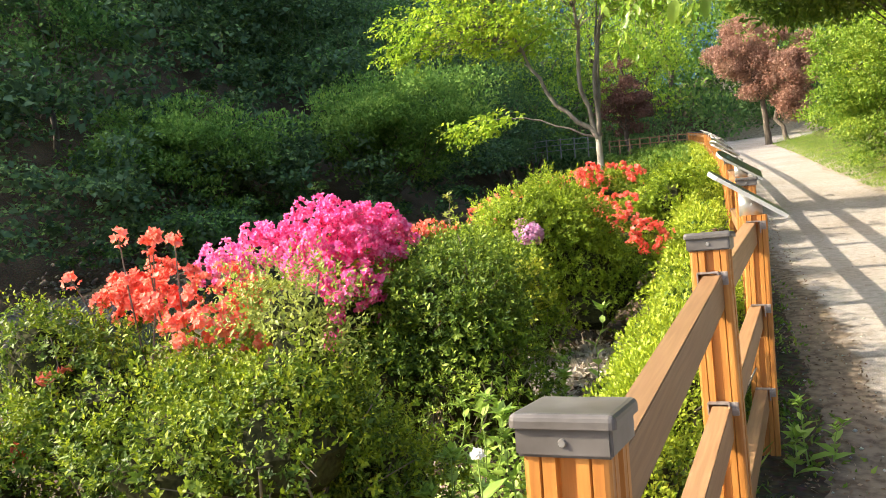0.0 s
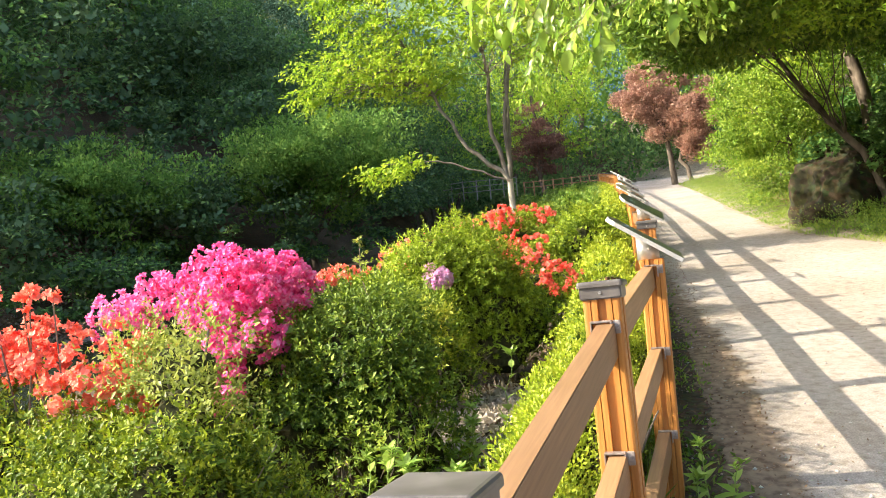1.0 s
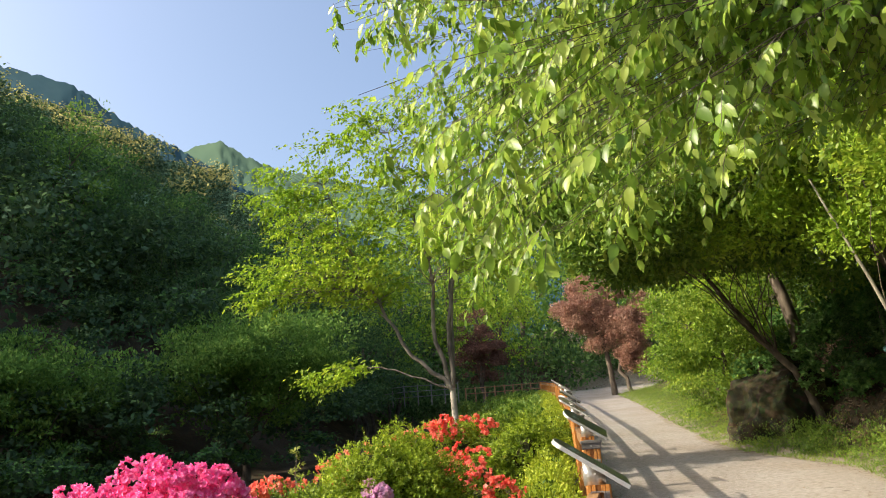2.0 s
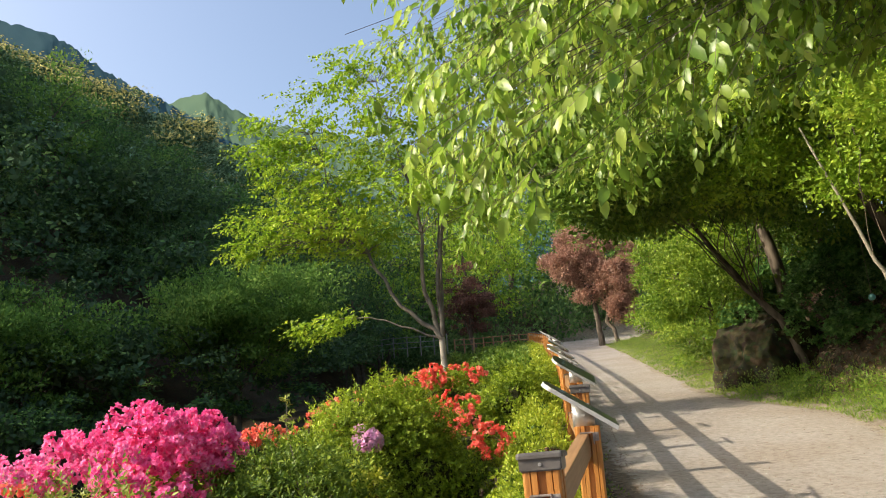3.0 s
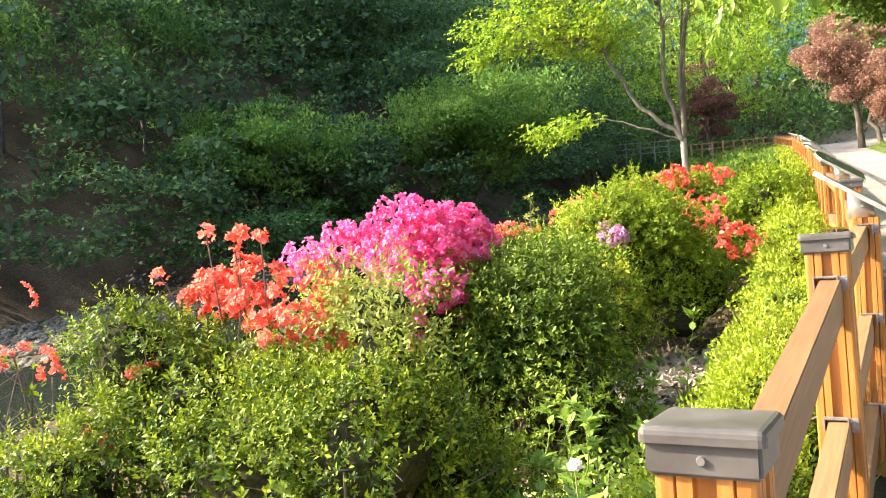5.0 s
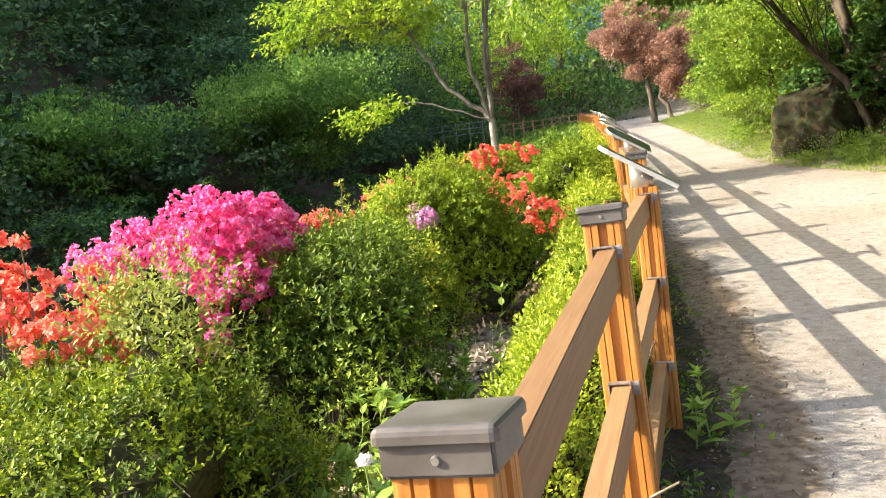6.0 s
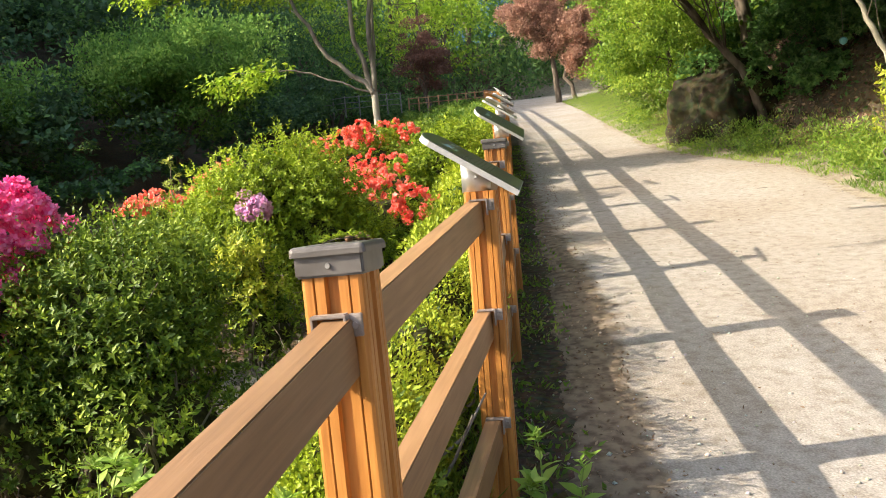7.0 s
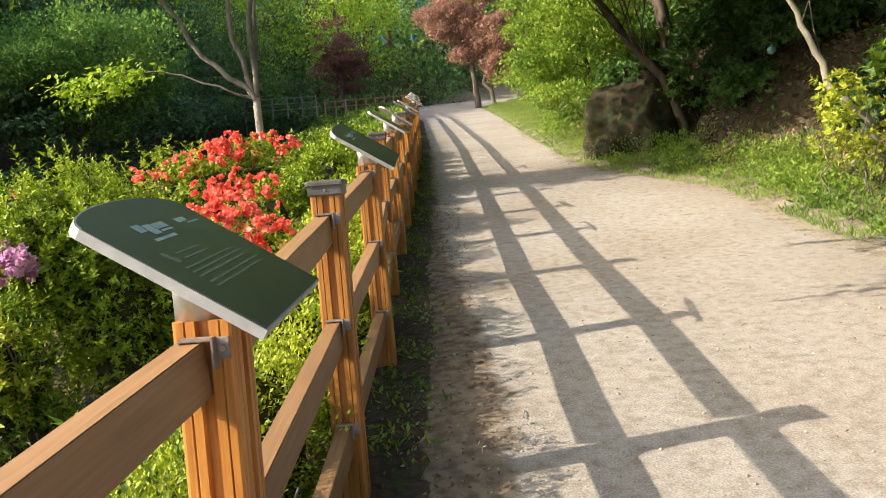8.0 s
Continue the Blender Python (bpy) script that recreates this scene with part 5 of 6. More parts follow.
# (x, y, height, half-width, leaf, kind of green)
for x, y, h, w, lf, mt in [(2.9, 22, 5.2, 1.8, 0.10, M_CHERRY), (2.2, 27, 5.0, 1.6, 0.11, M_CHERRY), (6.0, 14, 7.5, 2.6, 0.11, M_BANK), (6.4, 20, 8.5, 3.0, 0.12, M_BANK), (4.6, 25, 8.0, 2.6, 0.13, M_BANK),
                           (5.0, 31, 9.0, 3.0, 0.15, M_BANK), (4.2, 37, 8.0, 2.6, 0.16, M_BANK), (8.8, 16, 11.0, 3.6, 0.15, M_BANK), (7.6, 9.5, 8.5, 3.0, 0.12, M_BANK), (7.2, 36, 12.0, 4.0, 0.2, M_BANK),
                           (10.5, 25, 13.0, 4.2, 0.2, M_BANK), (1.8, 52, 11, 3.6, 0.22, M_BANK), (6, 60, 14, 5, 0.24, M_BANK), (-2.2, 89, 17, 5.2, 0.24, M_CHERRY), (-12.5, 71, 14, 4.6, 0.24, M_CHERRY),
                           (-14.0, 68, 14, 4.6, 0.25, M_CHERRY), (-20, 62, 12, 4.6, 0.25, M_CHERRY), (-6, 95, 18, 6, 0.3, M_CHERRY), (-16, 86, 17, 6, 0.3, M_BANK), (4, 97, 20, 6, 0.3, M_BANK),
                           (13, 42, 14, 5, 0.25, M_BANK), (11, 12, 11, 4, 0.18, M_BANK), (-26, 76, 15, 6, 0.3, M_BANK), (7.0, 17.0, 5, 2.0, 0.12, M_BANK), (4.8, 20.5, 5, 2.0, 0.12, M_BANK), (8.5, 12.5, 6, 2.5, 0.13, M_BANK), (9.5, 19, 8, 3.0, 0.15, M_BANK), (13, 16, 10, 4, 0.2, M_BANK), (14, 24, 12, 4.5, 0.2, M_BANK),
                           (-12, 78, 23, 6.5, 0.36, M_CHERRY), (-4, 93, 28, 7.0, 0.36, M_CHERRY), (3, 92, 28, 7.5, 0.36, M_CHERRY), (-20, 82, 20, 6.5, 0.38, M_BANK), (10, 66, 24, 7, 0.36, M_BANK), (0, 92, 30, 8, 0.42, M_BANK), (-14, 95, 27, 8, 0.42, M_BANK)]:
    z = gz(x, y)
    low, tall = (0.64, 0.37) if y > 45 else (0.56, 0.47)
    tree("bank_tree", "leafy green tree on the bank beside the path", (x, y, z), (x - 0.3, y, z + h * 0.7), 0.05 + 0.012 * h, (x - 0.3, y, z + h * low), (w, w, h * tall), 90, w * 0.24,
         7500 if y < 30 else 3400, lf * (1.05 if y < 30 else 1.2), mt, group="trees on the bank", limbs=12)


# tall trees whose crowns close over the bank
for x, y, z0, w, lf in [(5.6, 10.5, 6.2, 2.6, 0.10), (4.6, 15.0, 7.2, 2.8, 0.11), (3.6, 20.5, 8.4, 3.0, 0.12), (2.8, 26.5, 9.8, 3.4, 0.14), (2.0, 34, 11.8, 3.8, 0.17), (7.5, 24, 11.5, 4.0, 0.16), (6.8, 7.5, 6.2, 2.6, 0.10)]:
    z = gz(x, y)
    tree("bank_tree", "tall leafy tree rising from the wooded bank", (x, y, z), (x - 0.4, y, z0 + 1.0), 0.09 + 0.004 * y, (x - 0.4, y, z0 + 0.6), (w, w, w * 0.75), 80, w * 0.25, 5500, lf * 1.15, M_BANK,
         group="trees on the bank", limbs=6, droop=0.2)


for x, y, c, w in [(6.0, 23.5, (-0.4, 21.5, 12.3), 3.0), (5.5, 31.0, (-2.0, 29.0, 16.2), 3.8), (6.0, 19.0, (0.8, 17.2, 9.8), 2.4)]:
    tree("bank_tree", "tall tree arching high over the path", (x, y, gz(x, y)), (c[0] + 0.8, c[1] + 0.4, c[2] - 0.5), 0.16, c, (w, w, w * 0.7), 80, w * 0.26, 6000, 0.13 + 0.002 * y, M_BANK,
         group="trees on the bank", limbs=6, droop=0.2)

for k in range(14):
    y = 9.5 + 0.95 * k + rng.normal() * 0.5
    x = float(edge_x(y)) + rng.uniform(2.7, 5.0)
    bush("dark green undergrowth shrub on the shaded bank", [((x, y, gz(x, y) + 0.55), (0.7, 0.65, 0.5), 9, 0.26)], 3000, 0.09, M_WOOD_MID, ratio=0.5, name="shrub", stems=0)


# added shrubs: their dark leaves cover the slope in place of its shade
for k in range(44):
    y = 11.0 + 0.25 * k + rng.normal() * 0.3
    x = float(edge_x(y)) + rng.uniform(1.6, 3.8)
    if math.hypot(x - 2.4, y - 16.5) > 1.3:
        bush("small shrub added on the bank, dark-leaved in place of shade", [((x, y, gz(x, y) + 0.22), (0.48, 0.45, 0.38), 8, 0.2)], 2000, 0.07, M_WOOD_DARK if k % 3 else M_WOOD_MID, ratio=0.5, name="shrub", stems=0)


# undergrowth, grass and litter on the bank and verge
def scatter_blades(name, label, P, size, ratio, mat, up, category="grass"):
    n = len(P)
    D = unit(rng.normal(size=(n, 3)) * [0.5, 0.5, 0.2] + [0, 0, up])
    L = size * rng.uniform(0.5, 1.4, n)
    V, F = blade_arrays(P, D, rand_dir(n), L, L * ratio, 0.1)
    ob = quick(name, V, F, mat)
    return tagged(ob, label, category, kind="stuff")


def along_edge(n, y0, y1, e0, e1, power=1.0):
    y = y0 + (y1 - y0) * rng.uniform(0, 1, n) ** power
    x = edge_x(y) + rng.uniform(e0, e1, n)
    return np.stack([x, y, land(x, y)], 1)


_P = along_edge(66000, 6.5, 50, -0.15, 1.7, 1.6)
_P = _P[np.sin(_P[:, 0] * 5.3 + _P[:, 1] * 1.9) * np.sin(_P[:, 1] * 4.1 - _P[:, 0] * 2.2) > -0.35]
scatter_blades("verge_grass", "bright green grass and low weeds along the path edge", _P, 0.075, 0.1, M_GRASS, 0.8)
_P = along_edge(46000, 11.5, 48, 0.0, 2.2, 1.5)
_P = _P[_P[:, 0] - edge_x(_P[:, 1]) < np.interp(_P[:, 1], [11, 16, 19, 24], [0.7, 0.8, 1.6, 2.2])]
_P[:, 2] += rng.uniform(0, 1, len(_P)) * 0.42 * (0.4 + 0.6 * np.sin(_P[:, 1] * 2.1 + _P[:, 0] * 3) ** 2)
scatter_blades("verge_weeds", "broad-leaved green weeds along the path edge", _P, 0.034, 0.4, M_GRASS, 0.4, "weeds")
_P = along_edge(20000, 8.5, 16.5, 0.15, 1.2)
_P = _P[np.sin(_P[:, 0] * 4.1 + _P[:, 1] * 2.7) * np.sin(_P[:, 1] * 3.3 - _P[:, 0] * 1.7) > 0.05]
_P[:, 2] += rng.uniform(0, 1, len(_P)) ** 1.4 * 0.34 * np.clip((_P[:, 0] - edge_x(_P[:, 1])) / 0.6, 0.2, 1)
scatter_blades("bank_foot_weeds", "knee-high green weeds along the foot of the shaded bank", _P, 0.058, 0.3, M_BANK, 0.5, "weeds")
_P = along_edge(22000, 5, 24, 0.9, 6.0, 1.2)
scatter_blades("leaf_litter", "brown dry leaves lying on the wooded bank", _P + [0, 0, 0.02], 0.075, 0.6, M_LITTER, 0.15, "dry leaves")
_P = along_edge(8000, 8, 30, 1.2, 6.0, 1.2)
_P[:, 2] += rng.uniform(0, 0.5, len(_P)) ** 2 * 2
_P = _P[np.sin(_P[:, 0] * 2.3 + 1) * np.sin(_P[:, 1] * 1.7) > 0.1]
scatter_blades("undergrowth", "scattered green undergrowth on the wooded bank", _P, 0.075, 0.45, M_WOOD_MID, 0.3, "undergrowth")

# the bed: pale litter between the bushes, thin weeds, moss by the fence foot
_P = np.stack([rng.normal(-1.62, 0.3, 3000), rng.normal(5.7, 0.4, 3000)], 1)
_P = np.column_stack([_P, land(_P[:, 0], _P[:, 1]) + 0.012])
scatter_blades("pale_litter", "pale dry leaves and chippings between the bushes", _P, 0.07, 0.5, M_PALE, 0.12, "dry leaves")
_y = rng.uniform(1.0, 9, 2600)
_x = fence_x(_y) - rng.uniform(0.1, 3.2, 2600)
scatter_blades("bed_litter", "brown dead leaves under the shrubs", np.stack([_x, _y, land(_x, _y) + 0.01], 1), 0.06, 0.5, M_LITTER, 0.12, "dry leaves")
_y = rng.uniform(1.0, 20, 5200)
_x = fence_x(_y) + rng.normal(0.10, 0.13, 5200)
_k = np.sin(_y * 3.1) * np.sin(_y * 7.3 + _x * 9) > -0.2
_x, _y = _x[_k], _y[_k]
scatter_blades("fence_foot_weeds", "sparse low weeds along the foot of the fence", np.stack([_x, _y, land(_x, _y)], 1), 0.04, 0.4, M_BANK, 0.4, "weeds")


# ---- far fences ----
def plain_fence(name, label, pts, posts, rails, h, mat, r):
    ob = empty(name, pts[0], label, "fence")
    o = Vector(pts[0])
    marks = []
    tot = sum((Vector(b) - Vector(a)).length for a, b in zip(pts, pts[1:]))
    for a, b in zip(pts, pts[1:]):
        a, b = Vector(a), Vector(b)
        n = max(1, round(posts * (b - a).length / tot))
        marks += [a.lerp(b, k / n) for k in range(n)]
    marks.append(Vector(pts[-1]))
    pb = bmesh.new()
    box(pb, -r, r, -r, r, -0.3, h, 0.01)
    pm = mesh_of(pb, "post", mat)
    for p in marks:
        q = new("post", pm)
        q.parent = ob
        q.location = p - o
    for a, b in zip(marks, marks[1:]):
        for k in range(rails):
            z = Vector((0, 0, h * (0.92 - k * 0.33)))
            q = tubes("rail", [[(a - o + z, r * 0.7), (b - o + z, r * 0.7)]], mat, ob, 6)


plain_fence("far_fence", "brown wooden fence along the far bend of the path", [(-7.5, 55.5, 7.95), (-10, 55.8, 8.05), (-12.6, 55.0, 8.0)], 8, 2, 1.1, M_RAIL, 0.045)
plain_fence("grey_fence", "weathered grey fence crossing the valley", [(-12.4, 52.0, 8.05), (-15.5, 50.0, 7.9), (-18.3, 49.0, 7.7)], 8, 3, 1.05, M_GREYFENCE, 0.032)


# ---- wooded hill across the stream ----
def foot_at(y):
    return float(np.interp(y, [-40, 0, 14, 32, 60, 200], [60, 34, 21, 13, 13, 16]))


def forest_tree(seed_h, mat, leaf, n):
    ob = new("forest_tree")
    tagged(ob, "shaded broadleaf tree on the wooded hillside", "tree", "trees of the wooded hill")
    h = seed_h
    blobs = []
    P, _ = shell([((0, 0, h * 0.62), (h * 0.34, h * 0.34, h * 0.33))], 34, 0.3, 0.35)
    for p in P:
        k = h * rng.uniform(0.07, 0.15)
        blobs.append((tuple(p), (k, k, k * 0.55)))
    Q, U = shell(blobs, n, 0.3)
    foliage("crown", Q, U, leaf, 0.5, mat, ob)
    line = wander((0, 0, -0.3), (0.2, 0.1, h * 0.7), h * 0.018, h * 0.008, 6, 0.03)
    tubes("trunk", [line], M_BARK, ob, 8)
    tubes("limb", [wander(line[2 + k % 4][0], Vector(blobs[k * 2][0]), h * 0.006, 0.01, 4, 0.06) for k in range(14)], M_BARK, ob, 5)
    return ob


TEMPLATES = [forest_tree(7.5, M_WOOD_DARK, 0.19, 4600), forest_tree(9.0, M_WOOD_MID, 0.21, 4800), forest_tree(6.0, M_WOOD_DARK, 0.17, 4200), forest_tree(8.0, M_WOOD_LIGHT, 0.20, 4600)]
_spots = []
for k in range(1200):
    y = rng.uniform(8, 62)
    s = rng.uniform(-1.5, 20)
    x = float(fence_x(y)) - foot_at(y) - s
    if all((x - a) ** 2 + (y - c) ** 2 > 3.0 ** 2 for a, c in _spots) and math.hypot(x + 15.3, y - 30) > 6.5 and math.hypot(x + 18.4, y - 22) > 5.0:
        _spots.append((x, y))
for k, (x, y) in enumerate(_spots[:32]):
    src = TEMPLATES[k % 4 if y > 17 or k < 4 else 0]
    m = pose(x, y, gz(x, y), 0, 0, rng.uniform(0, 360)) @ Matrix.Scale(rng.uniform(0.75, 1.2), 4)
    if k < 4:
        src.matrix_basis = m
    else:
        c = copy_thing(src, m)
        c.scale = m.to_scale()


def far_woods(name, label, s0, s1, y0, y1, trees, n, leaf, mat, lobes=6, tall=(5.5, 10)):
    """A stretch of forest: each crown is a cluster of leafy lobes round an inside coloured dark for shade."""
    ob = empty(name, (-40, 50, gz(-40, 50)), label, "forest")
    tagged(ob, kind="stuff")
    o = np.array(ob.location)
    blobs = []
    for _ in range(trees):
        y = rng.uniform(y0, y1)
        s = rng.uniform(s0, s1)
        x = float(fence_x(y)) - foot_at(y) - s
        if x < -1.9 * y - 4:
            continue
        h = rng.uniform(*tall)
        c = np.array([x, y, gz(x, y) + h * 0.55])
        w = h * rng.uniform(0.24, 0.34)
        for k in range(lobes):
            u = rand_dir(1)[0]
            u[2] = abs(u[2]) * 1.2 - 0.3
            r = w * rng.uniform(0.4, 0.75)
            p = c + u * np.array([w, w, h * 0.32]) * (0.8 if k else 0.1)
            blobs.append((tuple(p), (r, r, r * rng.uniform(0.35, 0.6))))
    # darker leaves inside: the shade within the crowns, given as colour
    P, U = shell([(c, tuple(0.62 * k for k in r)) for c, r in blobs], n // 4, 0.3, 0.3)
    foliage("inner_shade_foliage", P - o, U, leaf * 1.35, 0.7, M_WOOD_INNER, ob)
    P, U = shell(blobs, n, 0.16, 0.4, 4.0)
    k = U[:, 2] > -0.3
    P, U = P[k], U[k]
    D = unit(U * [0.6, 0.6, 0.1] + rand_dir(len(P)) * [0.8, 0.8, 0.4] + [0, 0, -0.15])
    L = leaf * rng.uniform(0.6, 1.35, len(P))
    V, F = blade_arrays(P - o, D, unit(U * 0.7 + rand_dir(len(P)) * 0.4 + [0, 0, 0.6]), L, L * 0.6)
    quick("canopy", V, F, mat, ob)


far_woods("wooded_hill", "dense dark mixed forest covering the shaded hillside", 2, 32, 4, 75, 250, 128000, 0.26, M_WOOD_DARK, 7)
far_woods("upper_woods", "forest on the upper shaded hillside, coloured paler and bluer for haze", 14, 52, 10, 150, 290, 120000, 0.32, M_WOOD_UPPER, 6)
far_woods("wooded_hill_top", "olive trees on the upper hillside, leaf colour brightened for sunlight", 32, 110, 40, 190, 300, 62000, 0.52, M_WOOD_OLIVE, 6)
far_woods("hill_crest_woods", "yellowish crest trees, leaf colour brightened to look sunlit", 40, 60, 50, 115, 60, 32000, 0.40, M_WOOD_OLIVE, 7, (8, 12.5))
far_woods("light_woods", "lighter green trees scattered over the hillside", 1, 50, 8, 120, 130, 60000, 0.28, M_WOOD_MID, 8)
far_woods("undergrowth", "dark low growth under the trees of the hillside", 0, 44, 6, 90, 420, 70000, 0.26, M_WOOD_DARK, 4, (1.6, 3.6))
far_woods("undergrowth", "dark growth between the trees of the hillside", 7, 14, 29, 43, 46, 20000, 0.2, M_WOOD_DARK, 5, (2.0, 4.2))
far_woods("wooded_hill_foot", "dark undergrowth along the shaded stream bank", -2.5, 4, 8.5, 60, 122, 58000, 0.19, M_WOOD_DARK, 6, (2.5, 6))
far_woods("stream_bank_growth", "low bushes along the foot of the wooded hill", -4.0, 2, 17, 32, 60, 20000, 0.15, M_WOOD_MID, 5, (1.0, 2.8))


def thicket(name, label, spots, h, n, leaf, mat):
    """Low dense growth closing the far end of the path."""
    ob = empty(name, (*spots[0], gz(*spots[0])), label, "thicket")
    tagged(ob, kind="stuff")
    o = np.array(ob.location)
    blobs = []
    for x, y in spots:
        for _ in range(5):
            k = h * rng.uniform(0.25, 0.5)
            px, py = x + rng.normal() * h * 0.4, y + rng.normal() * h * 0.4
            blobs.append(((px, py, gz(px, py) + h * rng.uniform(0.15, 0.7)), (k, k, k * 0.7)))
    P, U = shell(blobs, n, 0.2, 0.3)
    foliage("canopy", P - o, U, leaf, 0.5, mat, ob)


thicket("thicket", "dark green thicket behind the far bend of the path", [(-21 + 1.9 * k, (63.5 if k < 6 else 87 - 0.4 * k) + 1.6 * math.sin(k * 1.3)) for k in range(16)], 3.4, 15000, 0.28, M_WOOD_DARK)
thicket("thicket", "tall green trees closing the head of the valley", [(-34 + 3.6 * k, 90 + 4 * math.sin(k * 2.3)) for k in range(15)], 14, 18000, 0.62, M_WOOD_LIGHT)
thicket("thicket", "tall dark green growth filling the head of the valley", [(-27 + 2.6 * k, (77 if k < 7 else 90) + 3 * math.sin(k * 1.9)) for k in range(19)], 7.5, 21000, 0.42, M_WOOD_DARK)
thicket("thicket", "green shrubs on the slope below the far fence", [(-8.6 - 1.1 * k, 50.5 - 1.2 * math.sin(k)) for k in range(5)] + [(float(fence_x(y)) - d, y) for y in (22, 25, 28, 31, 34, 37, 40, 43, 46, 49) for d in (1.1, 2.3)], 1.0, 26000, 0.12, M_BANK)
thicket("thicket", "sunlit green shrubs along the wooded bank", [(float(edge_x(20 + 2.1 * k)) + 3.1 + 0.5 * math.sin(k * 2.0), 20 + 2.1 * k) for k in range(13)], 1.7, 16000, 0.14, M_BANK)


# distant ridges closing the valley
def ridge(name, label, pts, depth, mat, size):
    """A far wooded ridge: a slope below a crest line, knobbly with treetops."""
    V, F = [], []
    n, m = 230, 80
    k = np.linspace(0, 1, len(pts))
    for i in range(n):
        t = i / (n - 1)
        x, y, z = (float(np.interp(t, k, [p[a] for p in pts])) for a in range(3))
        for j in range(m):
            u = j / (m - 1)
            p = Vector((x + u * depth[0], y + u * depth[1], z * (1 - u) + (z * 0.1) * u))
            d = noise.voronoi(p / size)[0][0]
            V.append((p.x, p.y, p.z + noise.noise(p * 0.02) * 4.0 + size * 0.5 * max(0, 1 - d * d * 1.6) + noise.noise(p * 0.45) * size * 0.16 + noise.noise(p * 1.1) * size * 0.1))
    for i in range(n - 1):
        for j in range(m - 1):
            q = i * m + j
            F.append((q, q + 1, q + m + 1, q + m))
    ob = link_mesh(name, V, F, mat, None, "", True)
    tagged(ob, label, "ridge", kind="structure")


ridge("backdrop", "wooded ridge closing the valley, coloured blue for haze", [(-300, 240, 212), (-209, 240, 171), (-163, 240, 139), (-140, 240, 119), (-121, 240, 103), (-60, 245, 80), (20, 250, 75)], (50, -60), M_RIDGE_NEAR, 3.2)
ridge("backdrop", "distant wooded mountain, coloured pale for haze", [(-420, 440, 215), (-330, 440, 233), (-258, 440, 241), (-212, 440, 213), (-150, 440, 190), (-80, 440, 170), (40, 450, 150)], (60, -80), M_RIDGE_FAR, 6.0)


# ---- stream below the bed ----
def strip(name, label, category, y0, y1, d0, d1, lift, mat, n):
    ys = np.arange(y0, y1, 0.5)
    u = np.linspace(0, 1, n)
    X = fence_x(ys)[:, None] - (d0 + (d1 - d0) * u[None] + 0.5 * np.sin(ys * 0.5)[:, None] + 0.2 * np.sin(ys * 1.7)[:, None])
    Y = np.repeat(ys[:, None], n, 1)
    Z = land(X, Y) + lift
    i = (np.arange(len(ys) - 1)[:, None] * n + np.arange(n - 1)[None]).reshape(-1, 1)
    ob = quick(name, np.stack([X, Y, Z], -1).reshape(-1, 3), i + np.array([[0, n, n + 1, 1]]), mat)
    return tagged(ob, label, category, kind="structure")


M_WATER, _n, _l, _b = node_mat("dark_stream_water", 0.08, 0.5)
_b.inputs["Base Color"].default_value = (0.02, 0.025, 0.02, 1)
_co = _n.new("ShaderNodeTexCoord")
_nz = tex(_n, _l, "Noise", _co.outputs["Object"], 3.0, 4)
bump(_n, _l, _nz.outputs[0], _b, 0.3, 0.05)
strip("water", "dark shallow stream beside a gravel bank", "stream", -10, 21, 10.5, 15.0, 0.03, M_WATER, 6)


def stones(name, label, P, size, mat):
    """Many small rounded stones as one scatter."""
    n = len(P)
    base = np.array([(1, 0, 0), (-1, 0, 0), (0, 1, 0), (0, -1, 0), (0, 0, 0.7), (0, 0, -0.7)], float)
    faces = np.array([(0, 2, 4), (2, 1, 4), (1, 3, 4), (3, 0, 4), (2, 0, 5), (1, 2, 5), (3, 1, 5), (0, 3, 5)])
    r = size * np.exp(np.clip(rng.normal(size=n), -2, 1.6) * 0.5)
    a = rng.uniform(0, 6.28, n)
    R = np.stack([np.stack([np.cos(a), -np.sin(a), 0 * a], 1), np.stack([np.sin(a), np.cos(a), 0 * a], 1), np.stack([0 * a, 0 * a, 1 + 0 * a], 1)], 1)
    B = base[None] * rng.uniform(0.6, 1.3, (n, 6, 1))
    V = np.einsum("nij,nkj->nki", R, B) * r[:, None, None] + P[:, None]
    F = (np.arange(n)[:, None, None] * 6 + faces[None]).reshape(-1, 3)
    ob = quick(name, V.reshape(-1, 3), F, mat)
    ob.data.polygons.foreach_set("use_smooth", [True] * len(ob.data.polygons))
    return tagged(ob, label, "stones", kind="stuff")


_y = rng.uniform(4, 26, 5000)
_x = fence_x(_y) - rng.uniform(14.5, 20.5, 5000)
stones("gravel_bank", "grey pebbles and cobbles of the stream bank", np.stack([_x, _y, land(_x, _y)], 1), 0.08, M_STONE)
_y = 1.5 + 18 * rng.uniform(0, 1, 2600) ** 1.6
_x = fence_x(_y) + 0.1 + (edge_x(_y) - fence_x(_y)) * rng.uniform(0, 1, 2600)
stones("road_pebbles", "small pale pebbles lying on the gravel path", np.stack([_x, _y, road_z(_y, _x) + 0.013], 1), 0.006, M_PEBBLE)
_y = rng.uniform(2.5, 14, 70)
_x = fence_x(_y) + 0.3 + (edge_x(_y) - fence_x(_y) - 0.3) * rng.uniform(0, 1, 70)
_lines = []
for _a, _c in zip(_x, _y):
    _p = Vector((_a, _c, float(road_z(_c, _a)) + 0.016))
    _q = Vector((rng.normal() * 0.04, rng.normal() * 0.04, 0))
    _lines.append([(_p - _q, 0.0015), (_p + Vector((0.008, 0, 0.006)), 0.002), (_p + _q, 0.001)])
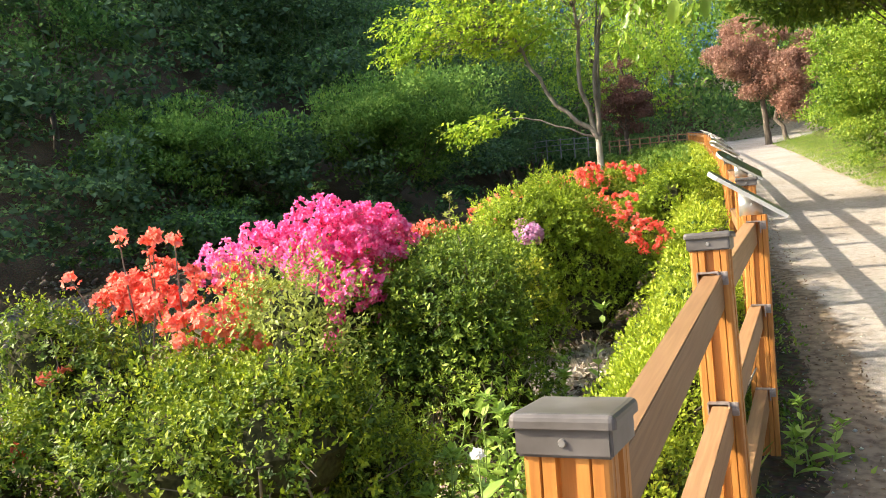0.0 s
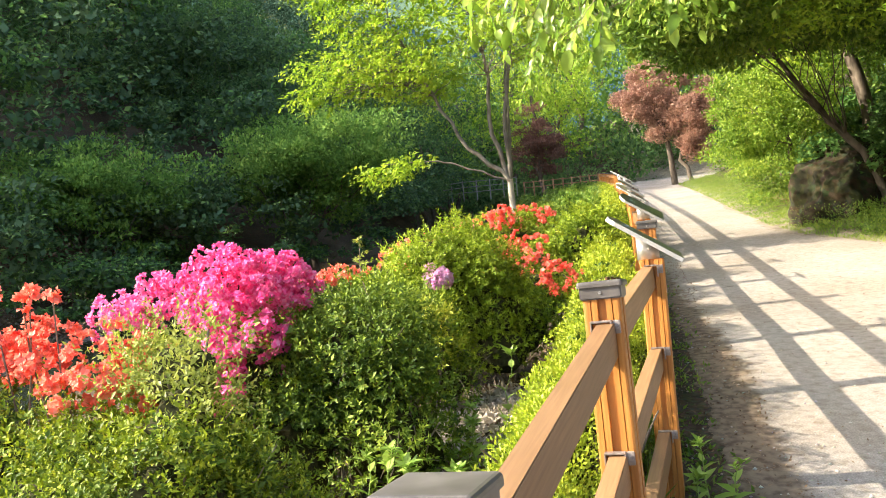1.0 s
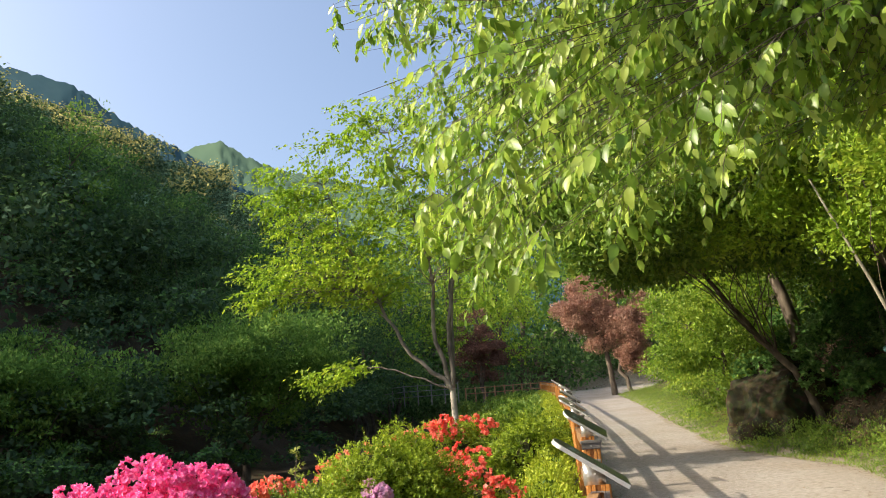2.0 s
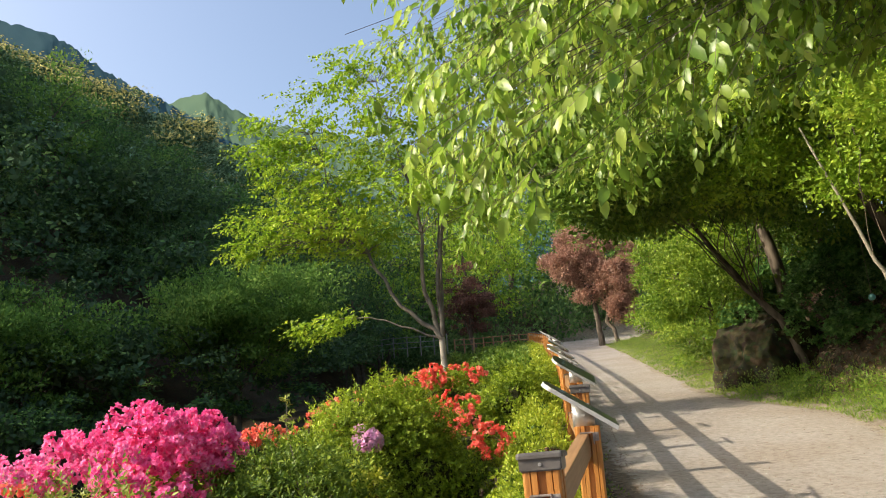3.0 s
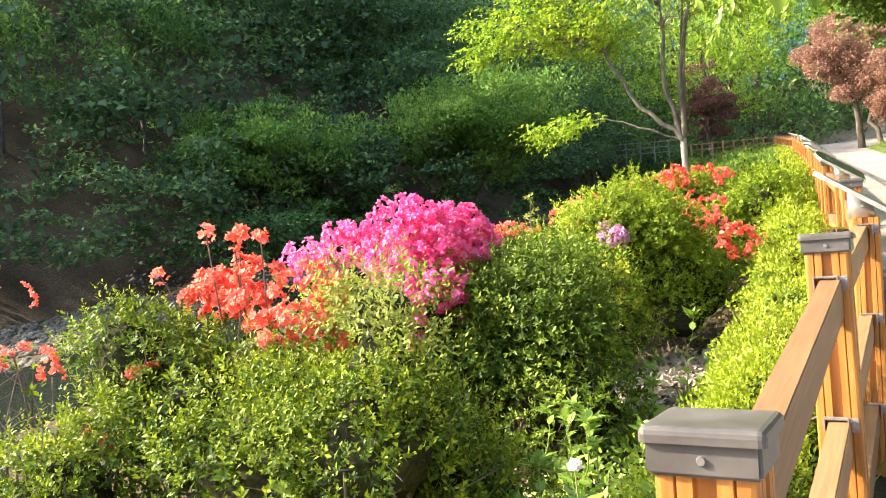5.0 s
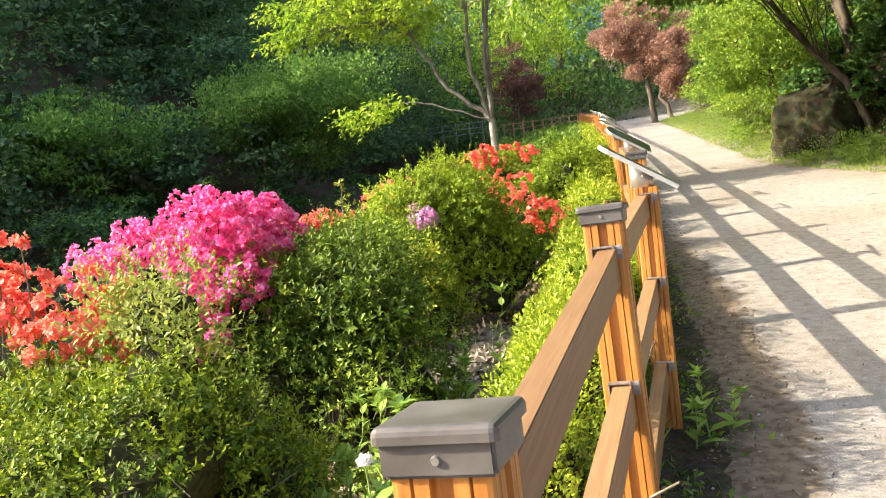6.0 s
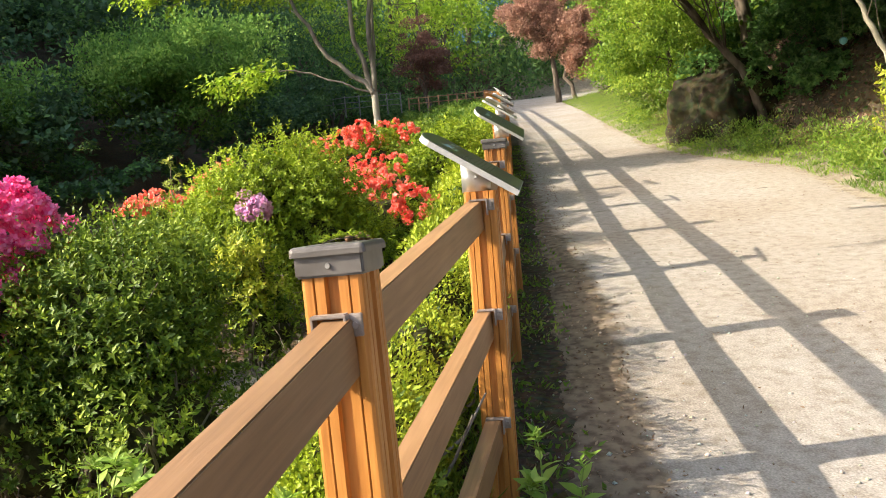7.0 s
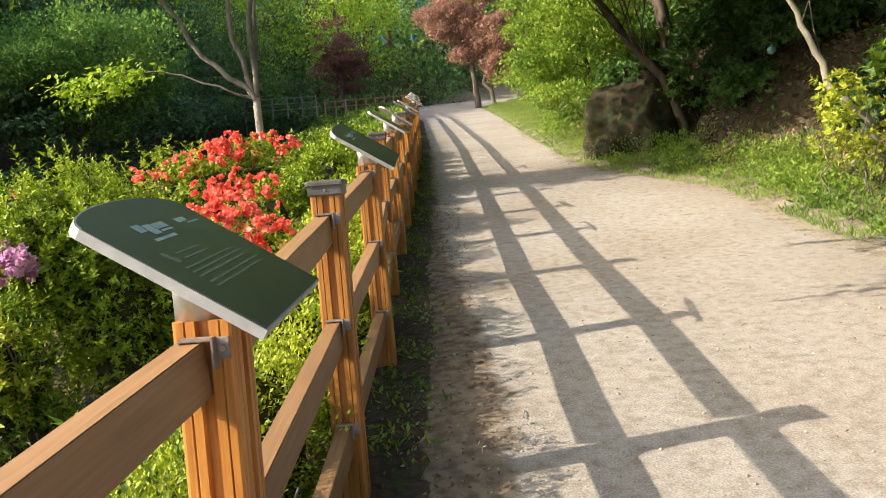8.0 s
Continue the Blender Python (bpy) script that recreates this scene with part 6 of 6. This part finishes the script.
tagged(tubes("fallen_twigs", _lines, M_TWIG, None, 5), "thin dry twigs scattered over the path", "twigs", kind="stuff")


# ---- weeds by the fence ----
def weed(label, at, h, leaf, n, mat, flower=None, lean=0.1, name="weed"):
    """An upright weed: stalk, leaves up it in turn, a tuft or flower on top."""
    z = gz(*at)
    ob = empty(name, (*at, z), label, "weed", "weeds by the fence")
    line = wander((0, 0, -0.01), (rng.normal() * lean * h, rng.normal() * lean * h, h), 0.005, 0.002, 5, 0.03)
    tubes("stalk", [line], M_STALK, ob, 6)
    P, D = [], []
    for k in range(n):
        t = 0.1 + 0.88 * k / max(1, n - 1)
        i = min(4, int(t * 5))
        p = line[i][0].lerp(line[i + 1][0], t * 5 - i)
        a = k * 2.4 + rng.normal() * 0.3
        P.append(tuple(p))
        D.append((math.cos(a), math.sin(a), 0.55 + 0.7 * t))
    P, D = np.array(P), unit(np.array(D))
    L = leaf * rng.uniform(0.7, 1.2, n) * np.linspace(1.15, 0.55, n)
    V, F = fat_leaf_arrays(P, D, unit(np.array([[0, 0, 1.0]]) - D * 0.5 + rand_dir(n) * 0.15), L, L * 0.5, 0.3)
    quick("foliage", V, F, mat, ob)
    tip = np.array([list(line[-1][0])] * 6)
    if flower:
        Q, W = flower_heads(tip[:1], np.array([[0, -0.3, 1.0]]), 9, 0.014)
        flowers("bloom", Q, W, 0.028, flower, ob)
    else:
        whorls("tuft", tip[:3] + rng.normal(size=(3, 3)) * 0.01, np.tile([0, 0, 1.0], (3, 1)), leaf * 0.45, 0.45, mat, ob)


M_STALK = plain_mat("weed_stalk", (0.16, 0.24, 0.05), (0.26, 0.36, 0.08), 0.6)
M_WEED = leaf_mat("weed_leaf", (0.14, 0.26, 0.03), (0.26, 0.40, 0.06), (0.42, 0.55, 0.14), 0.35)
weed("light green broad-leaved weed at the fence foot", (0.06, 3.86), 0.27, 0.12, 9, M_WEED)
weed("small broad-leaved weed at the fence foot", (0.0, 3.72), 0.16, 0.11, 7, M_WEED)
weed("small broad-leaved weed at the fence foot", (0.16, 3.95), 0.14, 0.1, 6, M_WEED)
weed("white-flowered weed beside the fence", (-0.66, 1.80), 0.86, 0.12, 10, M_WEED, M_WHITE, lean=0.02)
for k in range(44):
    x, y = -0.5 - rng.uniform(0, 1, 1)[0] * 1.0, rng.uniform(1.5, 5.2)
    weed("thin upright weed between hedge and azaleas", (x, y), rng.uniform(0.3, 0.6), rng.uniform(0.08, 0.14), 8, M_WEED)
_n = 5200
_y = rng.uniform(1.2, 4.6, _n)
_x = -0.3 - rng.uniform(0, 1, _n) * 1.25
_z = land(_x, _y) + rng.uniform(0, 1, _n) ** 1.5 * 0.16
scatter_blades("bed_weeds", "low green weeds covering the soil by the fence", np.stack([_x, _y, _z], 1), 0.05, 0.5, M_WEED, 0.4, "weeds")
_y = rng.uniform(0.3, 5.5, 6000)
_x = fence_x(_y) - 0.05 - rng.uniform(0, 1, 6000) ** 1.3 * 1.0
scatter_blades("bed_grass", "short bright grass along the bed side of the fence", np.stack([_x, _y, land(_x, _y)], 1), 0.12, 0.07, M_GRASS, 0.9)
_y = 1.5 + 12 * rng.uniform(0, 1, 2600) ** 1.5
_x = fence_x(_y) + 0.35 + (edge_x(_y) - fence_x(_y) - 0.4) * rng.uniform(0, 1, 2600)
scatter_blades("path_flecks", "tiny brown bark chips and dry leaf bits on the path", np.stack([_x, _y, road_z(_y, _x) + 0.014], 1), 0.016, 0.4, M_LITTER, 0.1, "dry leaves")
_n = 4000
_y = 1.2 + 13 * rng.uniform(0, 1, _n) ** 1.4
_x = fence_x(_y) + rng.uniform(-0.15, 0.62, _n)
scatter_blades("strip_litter", "dry leaves and bits along the fence foot", np.stack([_x, _y, land(_x, _y) + 0.016], 1), 0.021, 0.45, M_LITTER, 0.12, "dry leaves")


# needles and cones dropped on a post cap
M_CONE = plain_mat("brown_cone", (0.10, 0.05, 0.026), (0.24, 0.13, 0.07), 0.7, 0.3, 0.0, 300, 0.6)


def cap_litter():
    x, y, z, turn = POSTS[1]
    top = z + POST_H + 0.0242
    ob = empty("fallen_sprig", (x, y, top), "green needle sprig and two brown cones on the cap", "sprig")
    spine = [((-0.036, -0.016, 0.003), 0.0013), ((-0.015, -0.004, 0.009), 0.0012), ((0.018, 0.004, 0.010), 0.001), ((0.042, 0.02, 0.004), 0.0007)]
    tubes("sprig_stem", [spine], M_TWIG, ob, 5)
    n = 130
    t = rng.uniform(-1, 1, n)
    P = np.stack([t * 0.036, t * 0.017 + rng.normal(size=n) * 0.006, 0.004 + 0.008 * (1 - t * t) + rng.uniform(0, 0.004, n)], 1)
    a = rng.uniform(0, 6.28, n)
    V, F = blade_arrays(P, np.stack([np.cos(a), np.sin(a), rng.uniform(-0.1, 0.7, n)], 1), np.tile([0, 0, 1.0], (n, 1)) + rand_dir(n) * 0.4, rng.uniform(0.012, 0.022, n), rng.uniform(0.0025, 0.0045, n), 0.1)
    quick("needles", V, F, M_AZALEA, ob)
    for dx, dy, r in ((0.020, 0.030, 0.0095), (0.002, 0.020, 0.008), (0.036, 0.020, 0.0065)):
        bm = bmesh.new()
        bmesh.ops.create_icosphere(bm, subdivisions=2, radius=r, matrix=pose(dx, dy, r * 0.9) @ Matrix.Diagonal((1, 0.8, 0.9, 1)))
        part("cone", bm, M_CONE, ob, "small brown cone", True)


cap_litter()
